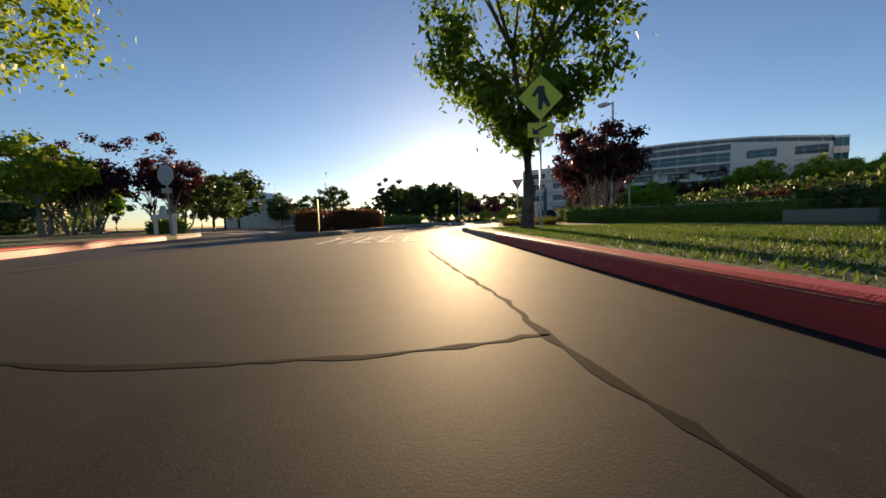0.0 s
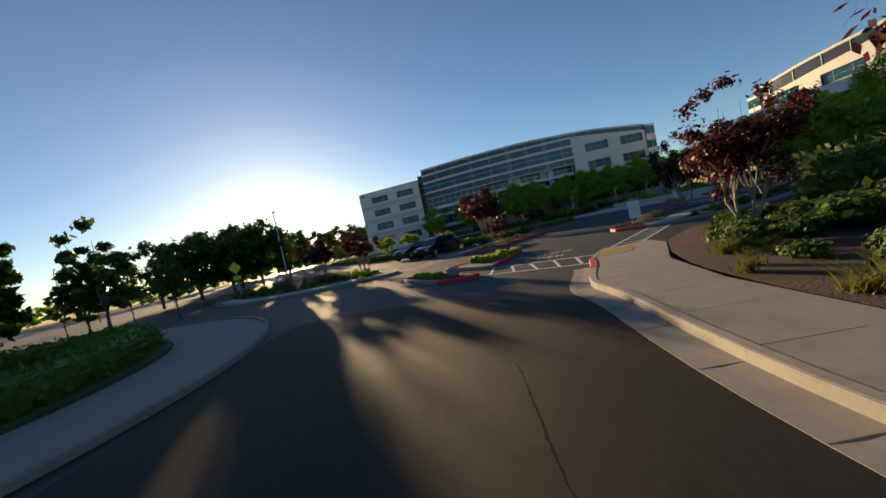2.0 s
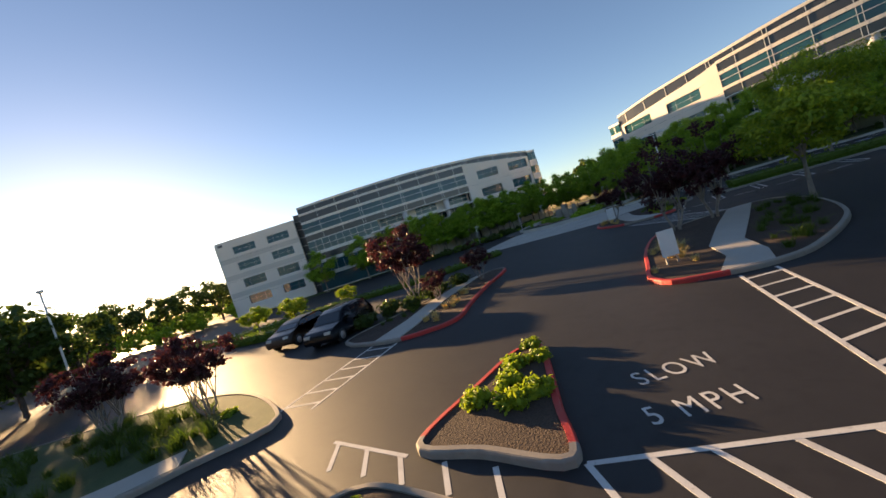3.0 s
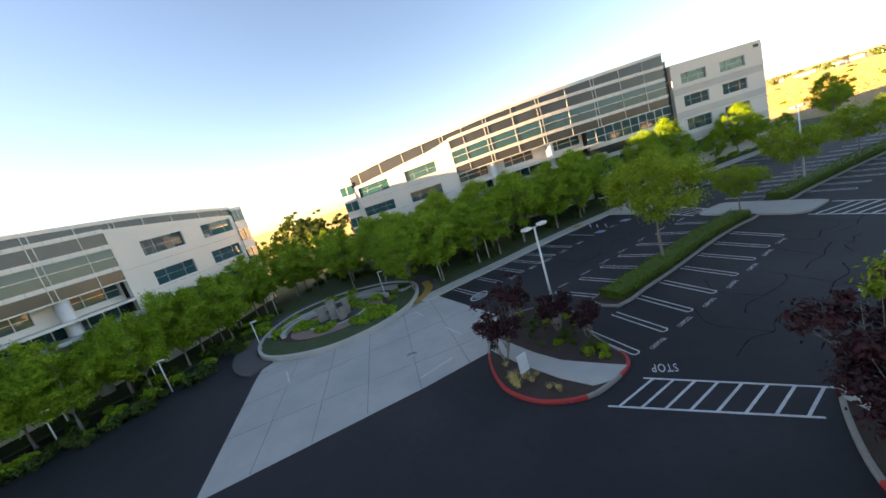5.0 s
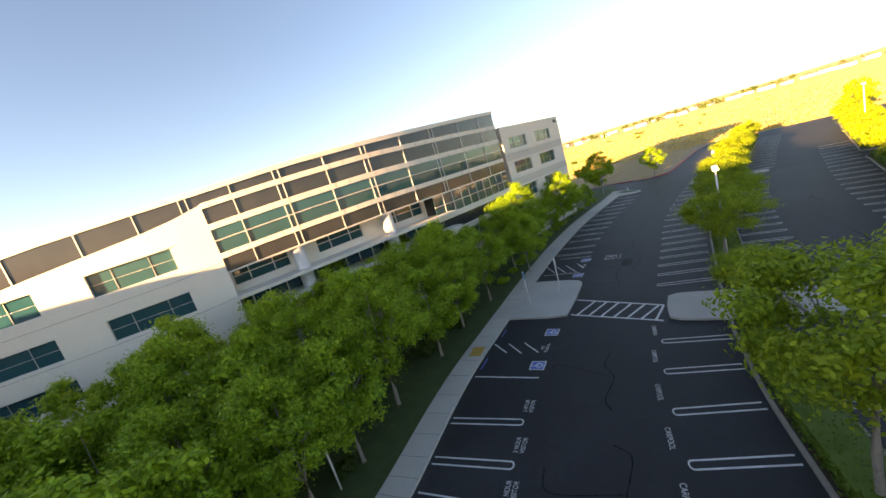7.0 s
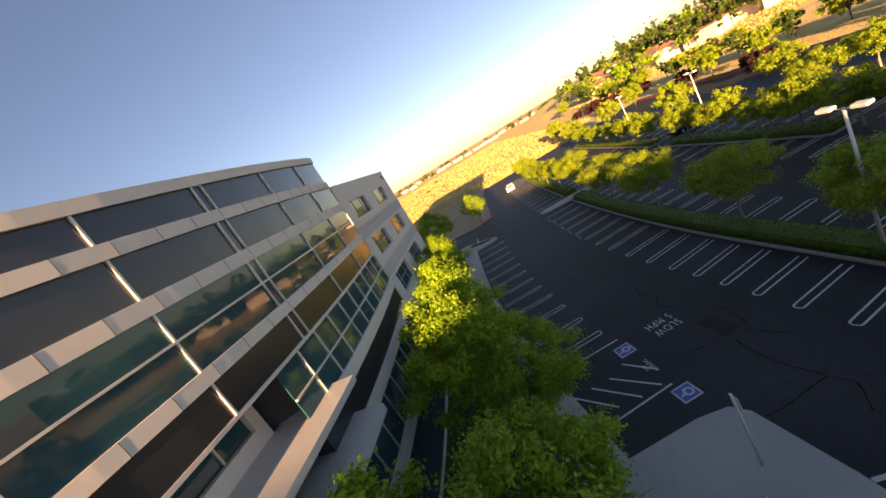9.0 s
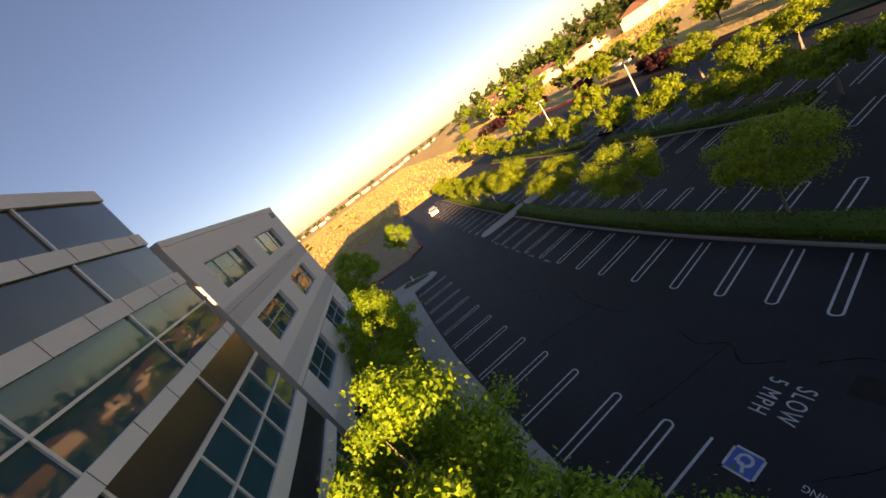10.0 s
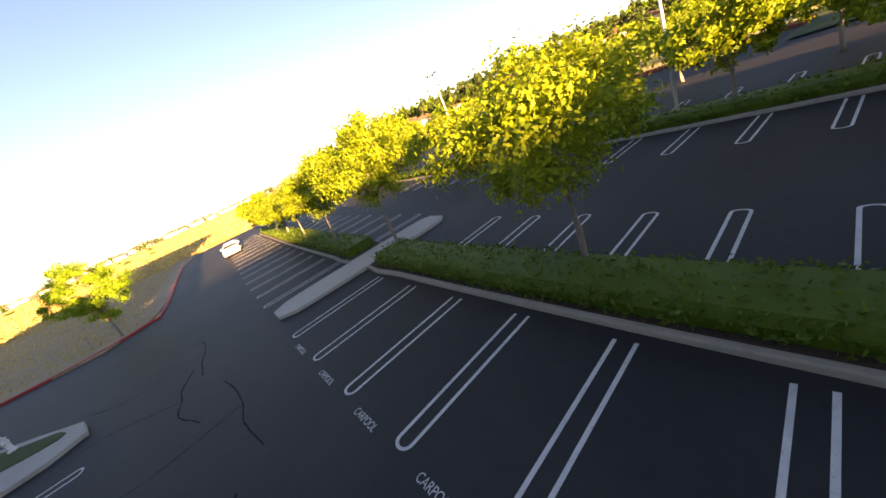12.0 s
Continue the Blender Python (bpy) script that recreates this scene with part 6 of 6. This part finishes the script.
manhole = tube_part("manhole", [(2.1, 22.9, 0.002), (2.1, 22.9, 0.012)], [0.36, 0.36], METAL, None, 24)
tagged(manhole, "round iron manhole cover in the concrete", "manhole")
for a, b in (((3.4, 30.9), (3.9, 29.4)), ((5.1, 25.4), (5.9, 23.2)), ((2.3, 19.4), (4.6, 20.4)), ((-7.9, 28.1), (-7.1, 25.6))):
    paint("lane_mark", [a, b], 0.12, 0.0105, drive)
yel = paint("yellow_curb_mark", smooth_line([(3.2, 33.2), (4.6, 34.4), (5.6, 36.8), (5.5, 39.6)], 0.6), 0.9, 0.172, lot, YELLOW_PAD)

# ---- distance: wooded edge, houses, far trees ----
far_r = random.Random(77)
far_green = tree("far_tree", 9.0, 4.0, 1.6, GREEN, BARK, 25, 22, 0.62, 61, "broad green tree along the far road", twigs=1)
far_dark = tree("far_tree", 10.5, 4.2, 1.6, DARK_GREEN, BARK, 25, 22, 0.62, 62, "dark tree in the distant belt", twigs=1)
def rise_of(extra):
    """Height of the gentle slope behind the dry field, by the distance from its foot."""
    t = min(1.0, max(0.0, (extra + 10) / 190))
    return 13.0 * t * t * (3 - 2 * t)


def fan(a, extra):
    """A place on the wooded slope of the houses, by bearing from the car park."""
    r = 148 + max(0.0, a + 25) * 1.9 + extra
    return 50 + r * math.cos(radians(a)), r * math.sin(radians(a)), rise_of(extra) * min(1.0, max(0.0, (-6 - a) / 9)) - 0.05


_bearings, _steps = [-120 + 3 * k for k in range(40)], [-12 + 14 * k for k in range(24)]
_grid = [fan(a, e) for a in _bearings for e in _steps]
hillside = mesh_object("hillside", _grid, [(i * 24 + j, i * 24 + j + 1, i * 24 + j + 25, i * 24 + j + 24) for i in range(39) for j in range(23)], DRY, smooth=True)
tagged(hillside, "dry grassy slope below the houses", "hillside", kind="structure")
belt = [fan(far_r.uniform(-80, -9), 3 + abs(far_r.gauss(0, 65))) for k in range(290)]
belt += [(far_r.uniform(-75, 10), far_r.uniform(95, 140), -0.05) for _ in range(36)]
belt += [(x + far_r.uniform(-3, 3), -68 + far_r.uniform(-12, 6), -0.05) for x in range(-70, 60, 6)]
west = [(-95 + far_r.uniform(-25, 25), y + far_r.uniform(-3, 3), -0.05) for y in range(-75, 40, 4)] + [(-68 + far_r.uniform(-6, 6), y + far_r.uniform(-1.5, 1.5), -0.05, far_r.uniform(0.5, 0.62)) for y in range(-42, 36, 3)] + [(far_r.uniform(-150, -80), far_r.uniform(20, 130), -0.05) for _ in range(30)]
near_row = [(x + far_r.uniform(-2, 2), -19 - 0.03 * (x - 60) + far_r.uniform(-4, 4), -0.05) for x in range(64, 200, 6)]
with_copies(far_green, belt[::2], seed=63, scale=(0.6, 1.2))
with_copies(far_dark, belt[1::2] + [(x, y, z, 0.5 + 0.12 * ((3 * x) % 1)) for x, y, z in near_row[::2]], seed=64, scale=(0.7, 1.25))
west_tree = tree("west_tree", 6.5, 4.2, 0.9, GREEN, BARK, 32, 24, 0.46, 60, "low broad tree against the setting sun", twigs=1)
with_copies(west_tree, west, seed=61, scale=(0.6, 0.95))
with_copies(cypress, [fan(far_r.uniform(-76, -12), far_r.uniform(14, 170)) for _ in range(170)] + [(far_r.uniform(-60, 0), far_r.uniform(110, 150), -0.05) for _ in range(12)], seed=65, scale=(0.6, 1.35))
edge_tree = tree("edge_tree", 6.2, 3.0, 1.6, LIME, BARK, 52, 70, 0.24, 66, "yellow-green tree at the edge of the car park")
with_copies(edge_tree, near_row[1::2] + [(91.1, 8.2, 0.1), (83, -25, 0.0), (101, -14, 0.0), (112, -12, 0.0), (122, 6, 0.0), (130, -4, 0.0), (150, 12, 0.0), (127, 14, 0.0), (270, -28, 0.0), (240, -20, 0.0)], seed=67, scale=(0.85, 1.15))
maroon = tree("maroon_shrub", 3.0, 2.4, 0.3, PURPLE, BARK, 40, 50, 0.28, 68, "dark red rounded shrub beside the lot edge", upright=0.2)
with_copies(maroon, [(184, -7), (177.5, -9), (171, -11), (164, -13.2), (157, -15), (150, -17), (178, -12), (186, -16), (93, -8), (97, -9), (120, -12), (70, -17)], z=0.0, seed=69)
horizon_trees = []
for k in range(260):
    a = radians(far_r.uniform(-100, 100))
    d = far_r.uniform(500, 1000)
    horizon_trees.append((60 + d * math.cos(a), d * math.sin(a), 0.0))
pts = np.array(horizon_trees) + [0, 0, 3.0]
hz = leaf_cloud("horizon_woods", pts, np.full(len(pts), 6.0), 60, 1.5, DARK_GREEN, None, 72)
tagged(hz, "far line of woods on the horizon", "woods", kind="stuff")
for k in range(34):
    x, y, z = fan(-13 - 1.75 * k + far_r.uniform(-0.6, 0.6), far_r.uniform(4, 90))
    h = empty("house", (x, y, z - 0.3), far_r.choice((20, 35, 110, 125)))
    tagged(h, "pale stucco house with a brown tiled roof", "house", group="houses along the field")
    box_part("wall", (-7, -5, 0), (7, 5, 5.4), STUCCO, h)
    mesh_object("roof", [(-7.6, -5.6, 5.3), (7.6, -5.6, 5.3), (7.6, 5.6, 5.3), (-7.6, 5.6, 5.3), (-3, 0, 7.8), (3, 0, 7.8)], [(0, 1, 5, 4), (1, 2, 5), (2, 3, 4, 5), (3, 0, 4), (3, 2, 1, 0)], ROOF_TILE, h)
    for wx in (-4.5, 0, 4.5):
        for wz in (1.2, 3.6):
            box_part("window", (wx - 0.7, -5.04, wz), (wx + 0.7, -4.98, wz + 1.1), DARK_WALL, h)

ribbon("kerb", [(60.0, -13.2), (62.8, -12.4), (65.1, -11.6), (69, -10.4)], KERB, RED, lot, False, "red painted kerb")
far_house = empty("far_house", (0, 0, 0))
tagged(far_house, "distant pale house on the horizon", "house", group="houses on the horizon")
box_part("wall", (-6, -5, 0), (6, 5, 3.6), STUCCO, far_house)
mesh_object("roof", [(-6.6, -5.6, 3.5), (6.6, -5.6, 3.5), (6.6, 5.6, 3.5), (-6.6, 5.6, 3.5), (-3, 0, 5.6), (3, 0, 5.6)], [(0, 1, 5, 4), (1, 2, 5), (2, 3, 4, 5), (3, 0, 4), (3, 2, 1, 0)], ROOF_TILE, far_house)
house_places = []
for k in range(40):
    a = radians(-9 + 1.7 * k + far_r.uniform(-0.4, 0.4))
    d = far_r.uniform(520, 640)
    house_places.append((60 + d * math.cos(a), d * math.sin(a), -0.05, far_r.uniform(0.8, 1.2)))
with_copies(far_house, house_places, seed=73)
with_copies(bush("field_shrub", 1.5, DARK_GREEN, "lone dark shrub on the dry field", 74, 500, 0.3), [(far_r.uniform(150, 420), far_r.uniform(30, 260), 0.0) for _ in range(26)], seed=75, scale=(0.6, 1.5))
strip = ribbon("ground_cover", smooth_line([(72, -9.4), (90, -9.6), (112, -9.2), (138, -8.6)], 1.5), [(-0.9, 0.0), (-0.8, 0.28), (0, 0.36), (0.8, 0.28), (0.9, 0.0)], RED_COVER)
tagged(strip, "strip of dark red ground cover along the lot edge", "ground cover", kind="stuff")


# standing dry grass on the field and the slope, which catches the low sun
def dry_stand(name, places, high, wide, label, seed):
    g = np.random.default_rng(seed)
    p = np.asarray(places, float)
    n = len(p)
    a = g.random((n, 1)) * math.pi
    side = np.concatenate([np.cos(a), np.sin(a), 0 * a], 1) * wide * (0.5 + g.random((n, 1)))
    tip = np.concatenate([g.normal(size=(n, 2)) * high * 0.3, high * (0.5 + g.random((n, 1)))], 1)
    v = np.stack([p - side, p + side, p + tip], 1).reshape(-1, 3)
    ob = mesh_object(name, v.tolist(), [(3 * i, 3 * i + 1, 3 * i + 2) for i in range(n)], STRAW)
    tagged(ob, label, "grass", kind="stuff")


g_r = np.random.default_rng(81)
u = g_r.random((26000, 2))
dry_stand("dry_grass", [(97.5 + 75 * x, 44.5 + 36 * y, 0.06) for x, y in u if 44.5 + 36 * y > 43.8 + 0.9 * math.sin(x * 20)], 0.16, 0.07, "short sunlit dry grass on the bare field", 82)
u = g_r.random((34000, 2))
dry_stand("dry_grass", [(142 + 330 * x * x, -4 + 230 * y, -0.06) for x, y in u if y * 230 - 4 > 12 - 60 * x or x > 0.25], 0.45, 0.4, "sunlit standing dry grass on the far field", 83)
u = g_r.random((14000, 2))
dry_stand("dry_grass", [fan(-72 + 64 * x, -42 + 80 * y) for x, y in u], 0.4, 0.3, "sunlit standing dry grass below the houses", 84)

# ---- far side of the entry road: kerb, lawn, board and stop sign seen from behind ----
left_line = smooth_line([(76, -31.2), (58, -31.0), (50.5, -31.05), (46.8, -31.9), (45.3, -32.4), (42.5, -33.4), (40.2, -34.0), (38.6, -34.4), (36, -35.4), (32, -38.5), (27, -45), (24, -52)], 0.7)
left_lawn = sheet("verge", left_line + [(10, -60), (40, -75), (76, -75)], 0.13, LAWN_EARTH, depth=0.15)
tagged(left_lawn, "mown lawn behind a curving red kerb", "lawn", kind="structure")
ribbon("kerb", [p for p in left_line if p[0] > 39.6], KERB, RED, left_lawn, False, "red painted kerb")
ribbon("kerb", [p for p in left_line if p[0] <= 40.2], KERB, CONCRETE, left_lawn)
stop = empty("stop_sign", (38.6, -34.95, 0.12), 75)
tagged(stop, "grey back of an octagonal road sign on a post", "road sign")
box_part("post", (-0.03, 0.02, 0.0), (0.03, 0.07, 2.6), METAL, stop, 0.004)
panel_at(stop, "plate", [(0.38 * math.cos(radians(22.5 + 45 * k)), 2.2 + 0.38 * math.sin(radians(22.5 + 45 * k))) for k in range(8)], METAL)
panel_at(stop, "plaque", [(-0.23, 1.55), (0.23, 1.55), (0.23, 1.72), (-0.23, 1.72)], METAL)
board = empty("sign_board", (37.6, -35.8, 0.12), 61)
tagged(board, "low white board on two white posts", "sign")
box_part("board", (-0.85, -0.04, 0.62), (0.85, 0.04, 0.82), WHITE_POST, board, 0.01)
for sx in (-0.66, 0.66):
    box_part("post", (sx - 0.06, -0.06, 0.0), (sx + 0.06, 0.06, 0.66), WHITE_POST, board, 0.01)
box_part("plaque", (-0.18, -0.045, 0.82), (0.18, 0.0, 1.15), WHITE_POST, board, 0.01)
shrub_mass("shrub", [(36.2, -36.4), (35.2, -37.4), (34.2, -38.4)], 1.0, 0.6, GRASS, "yellow-green clipped shrub by a white board", 120, 0.07)
shrub_mass("hedge", [(8, -66), (14, -62), (22, -58), (34, -58), (46, -60)], 4.0, 3.0, DARK_GREEN, "tall dark hedge screen behind the lawn", 25, 0.2, z=0.1, wave=0.3)
with_copies(tree("lawn_tree", 4.2, 1.9, 1.5, LIME, PALE_BARK, 50, 60, 0.12, 91, "small yellow-green tree on a slim trunk"), [(36.4, -41.6, 0.13), (39.5, -43.5, 0.13), (30.5, -47, 0.13)], seed=92)
hall = empty("domed_hall", (-33, -63, -0.05), 30)
tagged(hall, "low white hall with a shallow domed roof", "building")
box_part("wall", (-9, -7, 0), (9, 7, 5.0), STUCCO, hall, 0.1)
bm = bmesh.new()
bmesh.ops.create_uvsphere(bm, u_segments=28, v_segments=14, radius=1.0)
bmesh.ops.delete(bm, geom=[v for v in bm.verts if v.co.z < -0.01], context="VERTS")
for v in bm.verts:
    v.co = Vector((v.co.x * 9.4, v.co.y * 7.4, 4.9 + v.co.z * 3.0))
part("roof", bm, SIGN_WHITE, hall, smooth=True)

shrub_mass("hedge", [(-46, -6.5), (-28, -7.8), (-20.4, -4.2), (-15, 1.0), (-8, 5.4), (-3, 12.4)], 1.5, 0.5, HEDGE, "low green planting strip between the car parks", 22, 0.13, z=0.0)

# ---- slope beside the lawn: long hedge, wall block, handrail, shrubs ----
shrub_mass("hedge", [(33.5, -17.6), (38, -15.6), (42, -14.1), (48, -11.6), (58, -7.5)], 1.2, 0.75, HEDGE, "long clipped hedge behind the lawn", 70, 0.07)
block = box_part("concrete_block", (-0.9, -0.3, 0.0), (0.9, 0.3, 0.36), CONCRETE, None, 0.02)
block.matrix_basis = pose(43.6, -15.0, 0.12, 0, 0, 20)
tagged(block, "low concrete wall block before the hedge", "wall block")
rail = empty("handrail", (36.3, -12.0, 0.1), 40)
tagged(rail, "bent grey metal handrail beside garden steps", "handrail")
tube_part("rail", [(-0.9, 0, 0.0), (-0.9, 0, 0.55), (-0.8, 0, 0.62), (0.1, 0, 0.95), (0.6, 0, 1.0), (0.62, 0, 0.9), (0.62, 0, 0.0)], [0.025] * 7, METAL, rail, 8)
tube_part("rail", [(0.35, 0, 0.0), (0.35, 0, 0.97)], [0.022, 0.022], METAL, rail, 8)
shrub_mass("shrub", [(22, -2), (30, -4.5), (38, -5), (48, -2)], 3.2, 1.9, DARK_GREEN, "dark evergreen shrubs along the lot edge", 40, 0.14, z=0.0, wave=0.2)
shrub_mass("shrub", [(35.5, -9.5), (39, -8.6), (43, -7)], 1.6, 1.3, RUST, "rust-coloured rounded shrubs above the lawn", 70, 0.1, z=0.0, wave=0.12)
